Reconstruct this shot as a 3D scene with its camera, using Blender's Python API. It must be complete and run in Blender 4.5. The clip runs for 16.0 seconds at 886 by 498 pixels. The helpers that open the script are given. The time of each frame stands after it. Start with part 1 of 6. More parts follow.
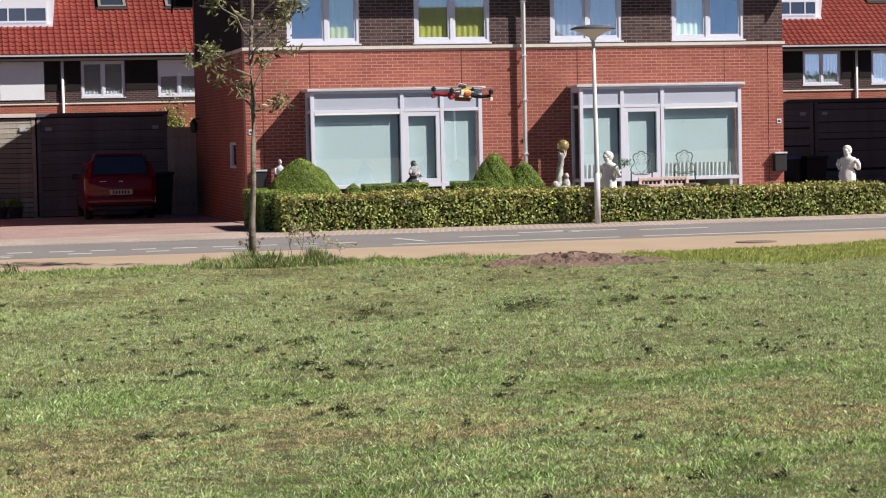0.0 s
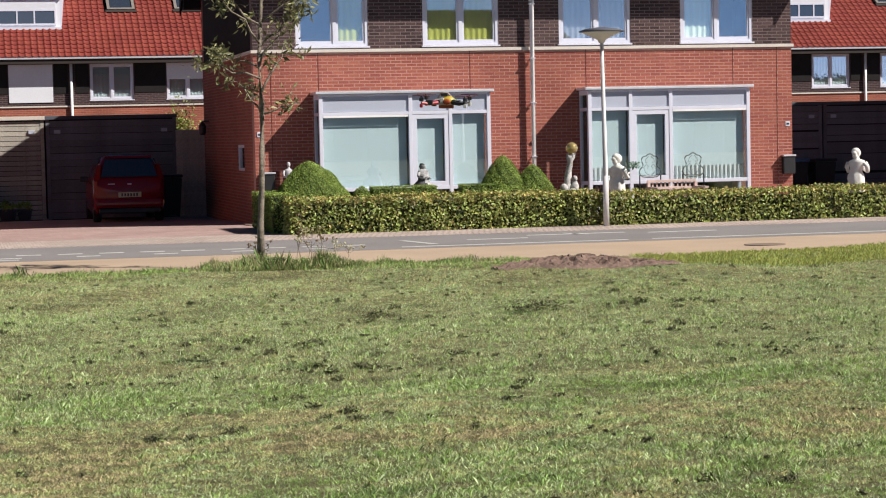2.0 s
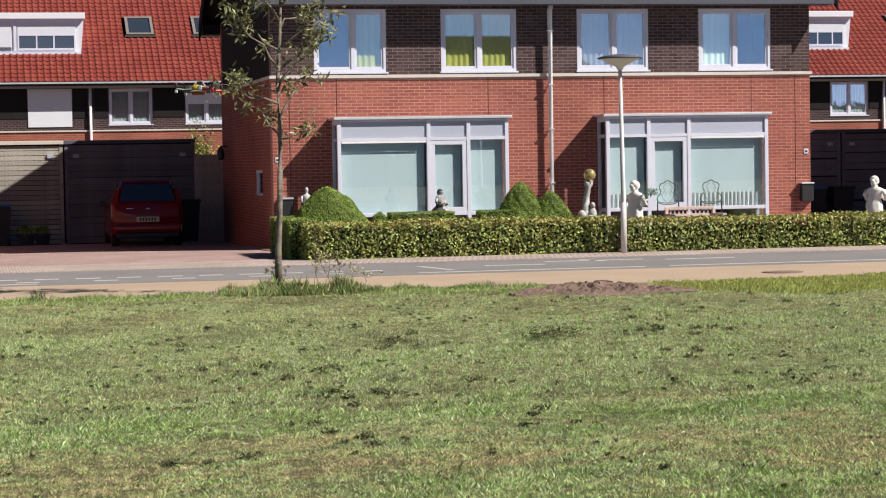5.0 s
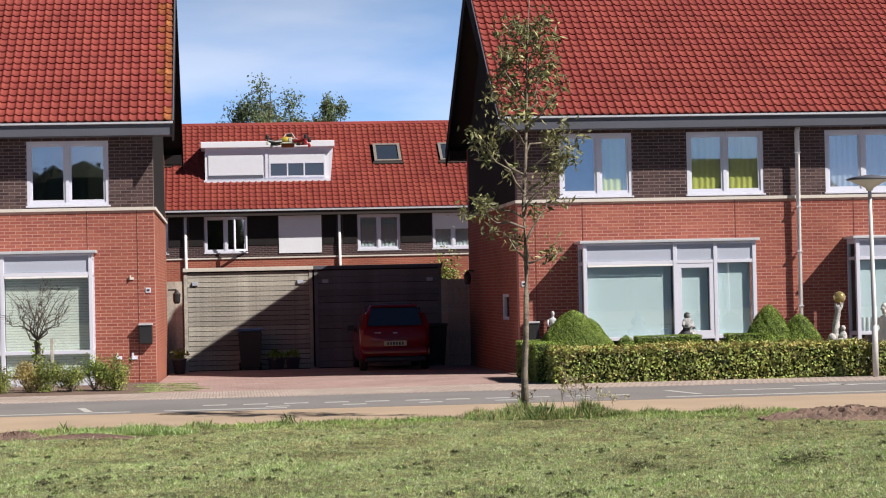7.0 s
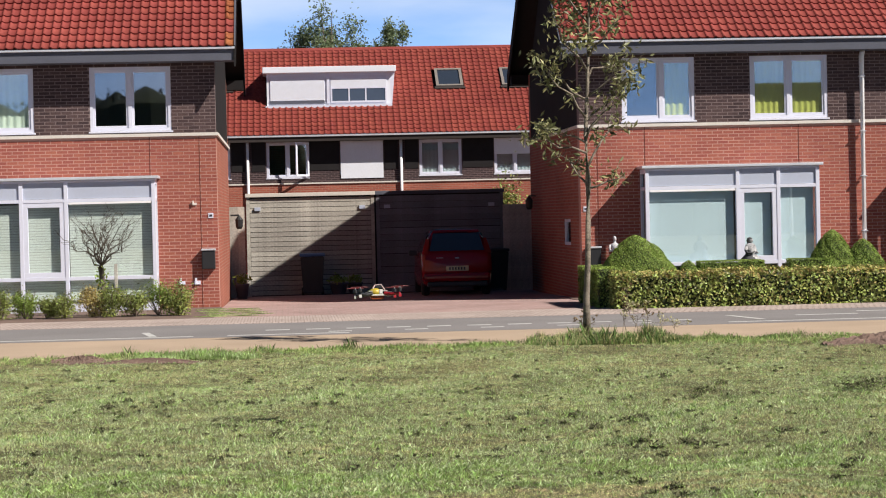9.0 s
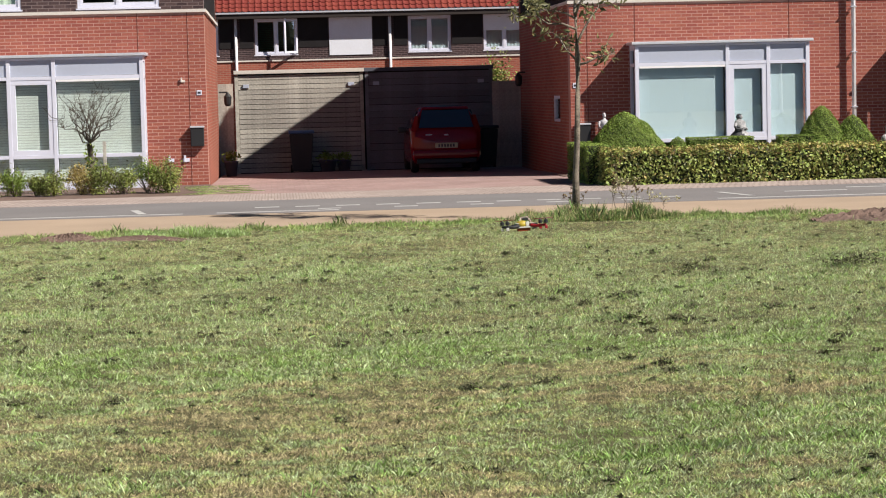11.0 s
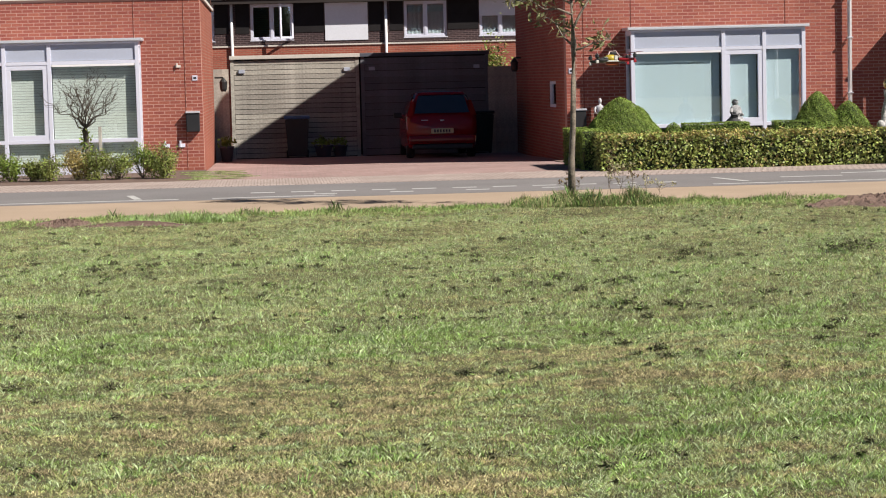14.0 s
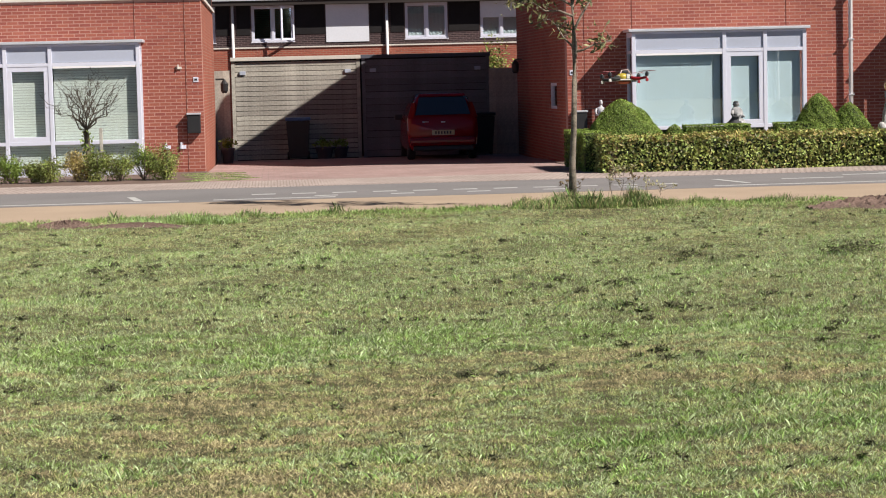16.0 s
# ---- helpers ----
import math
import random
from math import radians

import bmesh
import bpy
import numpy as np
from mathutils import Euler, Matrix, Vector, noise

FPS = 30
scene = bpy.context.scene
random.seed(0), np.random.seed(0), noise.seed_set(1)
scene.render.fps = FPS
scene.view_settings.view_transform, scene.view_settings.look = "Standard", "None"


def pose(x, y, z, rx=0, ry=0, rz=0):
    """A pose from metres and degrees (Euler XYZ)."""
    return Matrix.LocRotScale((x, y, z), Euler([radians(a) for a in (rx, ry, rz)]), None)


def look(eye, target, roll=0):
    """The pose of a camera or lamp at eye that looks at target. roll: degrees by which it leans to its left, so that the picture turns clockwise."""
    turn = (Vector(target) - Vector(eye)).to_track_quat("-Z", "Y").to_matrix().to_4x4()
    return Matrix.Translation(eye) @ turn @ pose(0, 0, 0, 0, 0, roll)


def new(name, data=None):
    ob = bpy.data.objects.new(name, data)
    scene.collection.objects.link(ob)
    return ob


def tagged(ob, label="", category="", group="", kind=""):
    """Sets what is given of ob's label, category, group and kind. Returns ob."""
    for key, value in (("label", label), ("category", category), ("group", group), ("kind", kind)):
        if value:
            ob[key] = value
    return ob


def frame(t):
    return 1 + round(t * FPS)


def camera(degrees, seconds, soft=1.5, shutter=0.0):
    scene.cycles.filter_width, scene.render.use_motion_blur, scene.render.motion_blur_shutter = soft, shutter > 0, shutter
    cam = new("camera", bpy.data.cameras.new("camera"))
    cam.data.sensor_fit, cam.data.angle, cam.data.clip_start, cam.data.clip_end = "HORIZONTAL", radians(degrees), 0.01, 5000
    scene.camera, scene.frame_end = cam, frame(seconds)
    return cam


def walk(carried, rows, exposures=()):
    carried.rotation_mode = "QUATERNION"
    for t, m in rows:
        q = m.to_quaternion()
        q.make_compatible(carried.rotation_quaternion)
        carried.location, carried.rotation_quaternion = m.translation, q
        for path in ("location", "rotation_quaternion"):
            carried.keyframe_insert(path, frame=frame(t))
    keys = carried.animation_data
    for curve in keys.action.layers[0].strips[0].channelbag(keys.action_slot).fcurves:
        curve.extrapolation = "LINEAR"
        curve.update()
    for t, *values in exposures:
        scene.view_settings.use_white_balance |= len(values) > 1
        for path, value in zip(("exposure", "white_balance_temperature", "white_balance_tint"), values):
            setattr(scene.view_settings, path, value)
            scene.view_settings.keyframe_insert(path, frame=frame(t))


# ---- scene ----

cam = camera(23.314, 16.0, 1.1)
EYE = 1.7
# seconds, yaw, pitch, roll: the camera stands on one spot in the field and pans
ROWS = [
    (0.0, -13.029, -3.129, -1.235), (0.5, -12.987, -3.059, -1.231), (1.0, -12.912, -3.057, -1.232),
    (1.5, -12.845, -3.074, -1.26), (2.0, -12.804, -3.055, -1.232), (2.5, -12.756, -2.778, -1.239),
    (3.0, -12.694, -2.662, -1.232), (3.5, -12.63, -2.605, -1.2), (4.3, -12.51, -2.49, -1.1),
    (5.2, -12.32, -2.33, -0.96), (5.5, -12.097, -2.308, -0.933), (6.0, -9.698, -2.0, -1.09),
    (6.5, -7.377, -0.187, -1.19), (7.0, -5.858, 1.075, -1.26), (7.5, -4.233, 1.444, -1.317),
    (8.0, -4.211, 0.947, -1.23), (8.5, -4.149, -0.187, -1.24), (9.0, -4.167, -0.886, -1.311),
    (9.5, -4.189, -2.198, -1.378), (10.0, -4.254, -3.206, -1.42), (10.2, -4.289, -3.465, -1.43),
    (11.2, -4.39, -4.31, -1.4), (12.3, -4.475, -4.8, -1.37), (12.5, -4.453, -4.767, -1.365),
    (13.0, -4.438, -4.698, -1.351), (13.5, -4.43, -4.675, -1.38), (14.0, -4.479, -4.562, -1.38),
    (14.5, -4.501, -4.516, -1.38), (15.0, -4.433, -4.492, -1.38), (15.5, -4.436, -4.528, -1.33),
    (16.0, -4.456, -4.517, -1.36),
]
walk(cam, [(t, pose(0, 0, EYE, 0, 0, yaw) @ pose(0, 0, 0, 90 + pitch) @ pose(0, 0, 0, 0, 0, roll)) for t, yaw, pitch, roll in ROWS])

# ---- light ----
SUN_WAY = Vector((0.94, -0.63, 1.03)).normalized()      # towards the sun
sun = new("sun", bpy.data.lights.new("sun", "SUN"))
sun.data.energy, sun.data.angle, sun.data.color = 5.0, radians(0.5), (1.0, 0.94, 0.85)
sun.matrix_world = look(SUN_WAY * 90, (0, 0, 0))
sky_world = bpy.data.worlds.new("sky")
scene.world = sky_world
sky_world.use_nodes = True
wn, wl = sky_world.node_tree.nodes, sky_world.node_tree.links
sky = wn.new("ShaderNodeTexSky")
sky.sky_type, sky.sun_disc = "NISHITA", False
sky.sun_elevation = math.asin(SUN_WAY.z)
sky.sun_rotation = math.atan2(SUN_WAY.x, SUN_WAY.y)
sky.air_density, sky.dust_density, sky.ozone_density = 1.0, 0.0, 4.0
# thin cloud in a painted haze that brightens the sky towards the horizon
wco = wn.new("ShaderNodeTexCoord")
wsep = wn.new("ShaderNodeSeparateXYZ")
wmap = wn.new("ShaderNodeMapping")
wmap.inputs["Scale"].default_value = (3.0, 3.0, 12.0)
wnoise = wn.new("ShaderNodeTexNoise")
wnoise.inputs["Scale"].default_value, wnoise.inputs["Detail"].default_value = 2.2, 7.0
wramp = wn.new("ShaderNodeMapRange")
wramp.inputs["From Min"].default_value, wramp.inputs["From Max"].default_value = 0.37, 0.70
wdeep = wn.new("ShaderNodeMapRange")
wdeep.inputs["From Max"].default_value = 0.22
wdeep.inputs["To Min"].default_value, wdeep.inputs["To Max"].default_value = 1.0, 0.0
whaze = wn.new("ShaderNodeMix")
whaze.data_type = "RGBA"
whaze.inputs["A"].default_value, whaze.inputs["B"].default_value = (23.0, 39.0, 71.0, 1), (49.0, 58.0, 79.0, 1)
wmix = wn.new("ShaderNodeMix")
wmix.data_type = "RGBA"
wsat = wn.new("ShaderNodeHueSaturation")
wsat.inputs["Saturation"].default_value = 1.25
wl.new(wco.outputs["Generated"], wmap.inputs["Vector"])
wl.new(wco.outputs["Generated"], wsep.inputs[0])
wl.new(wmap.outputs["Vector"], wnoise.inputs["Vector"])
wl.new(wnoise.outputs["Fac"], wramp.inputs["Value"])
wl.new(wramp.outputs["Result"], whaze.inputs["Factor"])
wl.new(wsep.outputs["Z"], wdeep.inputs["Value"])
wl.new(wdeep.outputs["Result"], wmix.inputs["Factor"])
wl.new(sky.outputs["Color"], wsat.inputs["Color"])
wl.new(wsat.outputs["Color"], wmix.inputs["A"])
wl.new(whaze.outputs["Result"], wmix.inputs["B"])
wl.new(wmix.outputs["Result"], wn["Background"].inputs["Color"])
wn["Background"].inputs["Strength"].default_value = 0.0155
scene.view_settings.exposure = 0.52

# ---- materials ----


def material(name, colour, rough=0.7, metal=0.0, vary=0.15, scale=6.0, fine=60.0, bump=0.0, tint=None, per_object=0.0, island=0.0, spec=0.5):
    """A plain surface with stains at a large and grain at a small scale."""
    m = bpy.data.materials.new(name)
    m.use_nodes = True
    n, l = m.node_tree.nodes, m.node_tree.links
    b = n["Principled BSDF"]
    b.inputs["Roughness"].default_value, b.inputs["Metallic"].default_value = rough, metal
    b.inputs["Specular IOR Level"].default_value = spec
    co = n.new("ShaderNodeTexCoord")
    big, small = n.new("ShaderNodeTexNoise"), n.new("ShaderNodeTexNoise")
    for node, s in ((big, scale), (small, fine)):
        node.inputs["Scale"].default_value, node.inputs["Detail"].default_value = s, 4.0
        l.new(co.outputs["Object"], node.inputs["Vector"])
    ramp = n.new("ShaderNodeMix")
    ramp.data_type = "RGBA"
    dark = [c * (1 - vary) for c in (tint or colour)]
    light = [min(1, c * (1 + vary)) for c in colour]
    ramp.inputs["A"].default_value, ramp.inputs["B"].default_value = (*dark, 1), (*light, 1)
    blend = n.new("ShaderNodeMath")
    blend.operation = "MULTIPLY_ADD"
    blend.inputs[1].default_value, blend.inputs[2].default_value = 0.55, 0.0
    half = n.new("ShaderNodeMath")
    half.operation = "MULTIPLY_ADD"
    half.inputs[1].default_value = 0.6
    l.new(big.outputs["Fac"], half.inputs[0])
    l.new(small.outputs["Fac"], blend.inputs[0])
    l.new(blend.outputs[0], half.inputs[2])
    stretch = n.new("ShaderNodeMapRange")
    stretch.inputs["From Min"].default_value, stretch.inputs["From Max"].default_value = 0.38, 0.78
    l.new(half.outputs[0], stretch.inputs["Value"])
    l.new(stretch.outputs["Result"], ramp.inputs["Factor"])
    out = ramp.outputs["Result"]
    if per_object or island:
        if per_object:
            src = n.new("ShaderNodeObjectInfo").outputs["Random"]
        else:
            src = n.new("ShaderNodeNewGeometry").outputs["Random Per Island"]
        k = per_object or island
        rng = n.new("ShaderNodeMapRange")
        rng.inputs["To Min"].default_value, rng.inputs["To Max"].default_value = 1 - k, 1 + k
        l.new(src, rng.inputs["Value"])
        hsv = n.new("ShaderNodeHueSaturation")
        l.new(rng.outputs["Result"], hsv.inputs["Value"])
        hue = n.new("ShaderNodeMapRange")
        hue.inputs["To Min"].default_value, hue.inputs["To Max"].default_value = 0.5 - k * 0.04, 0.5 + k * 0.04
        l.new(src, hue.inputs["Value"])
        l.new(hue.outputs["Result"], hsv.inputs["Hue"])
        l.new(out, hsv.inputs["Color"])
        out = hsv.outputs["Color"]
    l.new(out, b.inputs["Base Color"])
    if bump:
        bp = n.new("ShaderNodeBump")
        bp.inputs["Strength"].default_value, bp.inputs["Distance"].default_value = bump, 0.01
        l.new(small.outputs["Fac"], bp.inputs["Height"])
        l.new(bp.outputs["Normal"], b.inputs["Normal"])
    return m


def brick_material(name, c1, c2, mortar, width=0.22, height=0.066, gap=0.011, axis="x", stain=0.25):
    """Brickwork at real size on walls that run along the given axis ('x', 'y', or 'z' for paving)."""
    m = bpy.data.materials.new(name)
    m.use_nodes = True
    n, l = m.node_tree.nodes, m.node_tree.links
    b = n["Principled BSDF"]
    b.inputs["Roughness"].default_value = 0.88
    b.inputs["Specular IOR Level"].default_value = 0.25
    co = n.new("ShaderNodeTexCoord")
    sep, com = n.new("ShaderNodeSeparateXYZ"), n.new("ShaderNodeCombineXYZ")
    l.new(co.outputs["Object"], sep.inputs[0])
    first, second = {"x": ("X", "Z"), "y": ("Y", "Z"), "z": ("X", "Y")}[axis]
    l.new(sep.outputs[first], com.inputs[0])
    l.new(sep.outputs[second], com.inputs[1])
    br = n.new("ShaderNodeTexBrick")
    br.inputs["Scale"].default_value = 1.0
    br.inputs["Brick Width"].default_value, br.inputs["Row Height"].default_value = width, height
    br.inputs["Mortar Size"].default_value, br.inputs["Mortar Smooth"].default_value = gap, 0.1
    br.inputs["Color1"].default_value, br.inputs["Color2"].default_value = (*c1, 1), (*c2, 1)
    br.inputs["Mortar"].default_value = (*mortar, 1)
    br.inputs["Bias"].default_value = 0.0
    l.new(com.outputs[0], br.inputs["Vector"])
    big, small = n.new("ShaderNodeTexNoise"), n.new("ShaderNodeTexNoise")
    for node, s in ((big, 0.7), (small, 45.0)):
        node.inputs["Scale"].default_value, node.inputs["Detail"].default_value = s, 5.0
        l.new(co.outputs["Object"], node.inputs["Vector"])
    add = n.new("ShaderNodeMath")
    add.operation = "ADD"
    l.new(big.outputs["Fac"], add.inputs[0])
    l.new(small.outputs["Fac"], add.inputs[1])
    rng = n.new("ShaderNodeMapRange")
    rng.inputs["From Min"].default_value, rng.inputs["From Max"].default_value = 0.65, 1.35
    rng.inputs["To Min"].default_value, rng.inputs["To Max"].default_value = 1 - stain, 1 + stain
    l.new(add.outputs[0], rng.inputs["Value"])
    mul = n.new("ShaderNodeHueSaturation")
    l.new(br.outputs["Color"], mul.inputs["Color"])
    l.new(rng.outputs["Result"], mul.inputs["Value"])
    l.new(mul.outputs["Color"], b.inputs["Base Color"])
    hgt = n.new("ShaderNodeMath")
    hgt.operation = "MULTIPLY_ADD"
    hgt.inputs[1].default_value = -1.0
    l.new(br.outputs["Fac"], hgt.inputs[0])
    l.new(small.outputs["Fac"], hgt.inputs[2])
    bp = n.new("ShaderNodeBump")
    bp.inputs["Strength"].default_value, bp.inputs["Distance"].default_value = 0.7, 0.008
    l.new(hgt.outputs[0], bp.inputs["Height"])
    l.new(bp.outputs["Normal"], b.inputs["Normal"])
    return m


def glass_material(name, tint=(0.8, 0.9, 0.9), gloss=0.6):
    """A thin pane: mostly clear, mirror-like at a glance."""
    m = bpy.data.materials.new(name)
    m.use_nodes = True
    n, l = m.node_tree.nodes, m.node_tree.links
    n.remove(n["Principled BSDF"])
    clear, shiny, mix = n.new("ShaderNodeBsdfTransparent"), n.new("ShaderNodeBsdfGlossy"), n.new("ShaderNodeMixShader")
    clear.inputs["Color"].default_value = (*tint, 1)
    shiny.inputs["Roughness"].default_value = 0.015
    shiny.inputs["Color"].default_value = (0.95, 0.97, 1.0, 1)
    mix.inputs[0].default_value = gloss
    l.new(clear.outputs[0], mix.inputs[1])
    l.new(shiny.outputs[0], mix.inputs[2])
    l.new(mix.outputs[0], n["Material Output"].inputs["Surface"])
    return m


def leaf_material(name, colour, colour2, through_light=0.35, rough=0.5, spread=0.55):
    m = material(name, colour, rough=rough, vary=0.2, scale=3.0, fine=20.0, tint=colour2, island=spread, spec=0.4)
    n, l = m.node_tree.nodes, m.node_tree.links
    b = n["Principled BSDF"]
    tr = n.new("ShaderNodeBsdfTranslucent")
    mix = n.new("ShaderNodeMixShader")
    mix.inputs[0].default_value = through_light
    l.new(b.inputs["Base Color"].links[0].from_socket, tr.inputs["Color"])
    l.new(b.outputs[0], mix.inputs[1])
    l.new(tr.outputs[0], mix.inputs[2])
    l.new(mix.outputs[0], n["Material Output"].inputs["Surface"])
    return m


BRICK_X = brick_material("red_brick", (0.35, 0.098, 0.064), (0.262, 0.066, 0.047), (0.31, 0.165, 0.12))
BRICK_Y = brick_material("red_brick_side", (0.35, 0.098, 0.064), (0.262, 0.066, 0.047), (0.31, 0.165, 0.12), axis="y")
MORTAR = material("pinkish_mortar", (0.48, 0.285, 0.24), rough=0.95, vary=0.2, scale=1.0, fine=60, bump=0.3, spec=0.15)
MORTAR_PALE = material("pale_grey_mortar", (0.23, 0.175, 0.17), rough=0.95, vary=0.2, scale=1.0, fine=60, bump=0.3, spec=0.15)
BRICK_ONE = material("red_facing_brick", (0.335, 0.106, 0.079), rough=0.88, vary=0.16, scale=2.0, fine=55, bump=0.5, tint=(0.28, 0.082, 0.059), per_object=0.12, spec=0.2)
BRICK_ALL = material("red_facing_bricks", (0.335, 0.106, 0.079), rough=0.88, vary=0.16, scale=0.8, fine=55, bump=0.5, tint=(0.28, 0.082, 0.059), island=0.12, spec=0.2)
BRICK_DARK = material("dark_facing_bricks", (0.088, 0.055, 0.055), rough=0.88, vary=0.2, scale=0.8, fine=55, bump=0.5, tint=(0.06, 0.04, 0.042), island=0.3, spec=0.2)
DARK_X = brick_material("dark_brick", (0.056, 0.034, 0.036), (0.032, 0.022, 0.024), (0.13, 0.092, 0.092))
CLINKER = brick_material("drive_clinkers", (0.42, 0.295, 0.28), (0.34, 0.22, 0.205), (0.29, 0.22, 0.195), width=0.21, height=0.105, gap=0.008, axis="z")
PAVER = brick_material("kerb_pavers", (0.47, 0.385, 0.35), (0.41, 0.33, 0.30), (0.24, 0.19, 0.17), width=0.105, height=0.21, gap=0.009, axis="z")
ASPHALT = material("asphalt", (0.205, 0.19, 0.19), rough=0.9, vary=0.16, scale=0.6, fine=70, bump=0.4)
SAND = material("sand_path", (0.41, 0.308, 0.225), rough=0.95, vary=0.14, scale=0.8, fine=50, bump=0.3)
PAINT = material("white_line_paint", (0.50, 0.49, 0.48), rough=0.8, vary=0.2, scale=5, fine=30)
WHITE = material("white_window_frame", (0.67, 0.675, 0.78), rough=0.4, vary=0.05, scale=2, fine=30)
TRIM = material("pale_stone_ledge", (0.62, 0.57, 0.52), rough=0.8, vary=0.12, scale=3, fine=40)
PANEL = material("grey_white_panel", (0.43, 0.46, 0.56), rough=0.5, vary=0.04, scale=1, fine=20)
FASCIA = material("grey_fascia", (0.098, 0.102, 0.13), rough=0.7, vary=0.1, scale=1.5, fine=30, spec=0.2)
GUTTER = material("zinc_gutter", (0.62, 0.63, 0.68), rough=0.4, metal=0.3, vary=0.1, scale=4, fine=30)
PIPE = material("pale_downpipe", (0.86, 0.84, 0.85), rough=0.5, vary=0.06, scale=4, fine=20)
TILE = material("red_roof_tile", (0.265, 0.056, 0.047), rough=0.8, vary=0.16, scale=2.2, fine=50, bump=0.2, tint=(0.225, 0.044, 0.038), per_object=0.05, spec=0.2)
TILES = material("red_roof_tiles", (0.265, 0.056, 0.047), rough=0.8, vary=0.16, scale=1.2, fine=50, bump=0.2, tint=(0.225, 0.044, 0.038), island=0.05, spec=0.2)
TILES_FAR = material("terrace_roof_tiles", (0.225, 0.046, 0.035), rough=0.8, vary=0.16, scale=0.9, fine=30, bump=0.2, tint=(0.20, 0.036, 0.029), island=0.07, spec=0.2)
LICHEN = material("lichen_on_tile", (0.31, 0.115, 0.05), rough=0.9, vary=0.4, scale=7, fine=40, tint=(0.25, 0.07, 0.03), island=0.2, spec=0.1)
UNDER = material("roof_felt", (0.03, 0.022, 0.02), rough=0.9)
JOINT = material("dark_red_joint", (0.11, 0.03, 0.022), rough=0.95)
BOARD_DARK = material("dark_gable_board", (0.022, 0.020, 0.021), rough=0.9, vary=0.2, scale=2, fine=30, spec=0.1)
PLANK = material("grey_weathered_plank", (0.43, 0.40, 0.355), rough=0.85, vary=0.25, scale=3, fine=22, bump=0.6, tint=(0.36, 0.33, 0.29), per_object=0.22)
PLANK_DARK = material("dark_plank", (0.16, 0.16, 0.185), rough=0.85, vary=0.25, scale=3, fine=25, bump=0.4, per_object=0.12)
GLASS = glass_material("window_glass", (0.92, 0.97, 0.98), 0.13)
GLASS_UP = glass_material("upper_window_glass", (0.94, 0.97, 0.98), 0.17)
BLIND = material("pale_roller_blind", (0.60, 0.685, 0.715), rough=0.9, vary=0.03, scale=1, fine=20)
SLATS = material("white_slat_blind", (0.74, 0.75, 0.68), rough=0.7, vary=0.05)
CURTAIN = material("pale_curtain", (0.66, 0.76, 0.62), rough=0.9, vary=0.12, scale=3, fine=20)
LIME = material("lime_curtain", (0.44, 0.46, 0.10), rough=0.9, vary=0.12, scale=4, fine=20)
NETTING = material("white_pleats", (0.55, 0.57, 0.58), rough=0.9, vary=0.05)
ROOM = material("room_plaster", (0.30, 0.28, 0.26), rough=0.9)
STONE = material("white_cast_stone", (0.74, 0.72, 0.68), rough=0.8, vary=0.12, scale=8, fine=60, bump=0.3)
STONE_GREY = material("grey_cast_stone", (0.48, 0.47, 0.48), rough=0.8, vary=0.15, scale=9, fine=30, bump=0.3, tint=(0.05, 0.05, 0.055))
# mottled stone, its tone lowered for the bay's shade on the small figure
STONE_DIM = material("shade_dimmed_stone", (0.52, 0.51, 0.53), rough=0.85, vary=0.25, scale=9, fine=50, bump=0.3)
BLACK = material("black_plastic", (0.02, 0.02, 0.022), rough=0.45, vary=0.1)
STEEL = material("galvanised_steel", (0.60, 0.58, 0.58), rough=0.5, metal=0.1, vary=0.12, scale=5, fine=30)
WOOD = material("bench_wood", (0.52, 0.39, 0.36), rough=0.7, vary=0.2, scale=6, fine=40)
RED_PAINT = material("red_car_paint", (0.20, 0.004, 0.008), rough=0.15, vary=0.05, scale=2, fine=10)
RUBBER = material("tyre_rubber", (0.018, 0.018, 0.018), rough=0.8)
RED_LAMP = material("red_lamp_glass", (0.22, 0.012, 0.012), rough=0.15)
YELLOW = material("yellow_plate", (0.62, 0.56, 0.36), rough=0.5, vary=0.05)
INK = material("dark_print", (0.03, 0.03, 0.04), rough=0.6)
SOIL = material("bare_soil", (0.16, 0.105, 0.085), rough=0.95, vary=0.4, scale=4, fine=40, bump=0.8)
BARK = material("grey_brown_bark", (0.25, 0.21, 0.165), rough=0.9, vary=0.3, tint=(0.085, 0.065, 0.05), scale=11, fine=50, bump=0.6)
LEAF_TREE = leaf_material("street_tree_leaf", (0.20, 0.20, 0.085), (0.12, 0.125, 0.06), 0.25)
LEAF_HEDGE = leaf_material("hedge_leaf", (0.33, 0.35, 0.095), (0.15, 0.19, 0.045), 0.2, 0.45, 0.75)
LEAF_TIP = leaf_material("yellowing_hedge_leaf", (0.52, 0.44, 0.15), (0.34, 0.24, 0.10), 0.2, 0.5, 0.4)
LEAF_PALE = leaf_material("pale_street_tree_leaf", (0.42, 0.40, 0.20), (0.30, 0.28, 0.12), 0.25, 0.35, 0.3)
LEAF_TOP = leaf_material("topiary_leaf", (0.27, 0.35, 0.07), (0.155, 0.23, 0.04), 0.2, 0.6, 0.4)
LEAF_FAR = leaf_material("far_tree_leaf", (0.20, 0.24, 0.125), (0.14, 0.18, 0.09))
# near-black colour that stands for the shade deep in foliage
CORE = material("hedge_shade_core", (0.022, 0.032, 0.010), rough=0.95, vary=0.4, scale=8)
HAY = leaf_material("dry_clippings", (0.52, 0.48, 0.30), (0.38, 0.35, 0.20), 0.2, 0.8)
BLADE = leaf_material("grass_blade", (0.58, 0.65, 0.37), (0.46, 0.54, 0.30), 0.25, 0.7, 0.6)
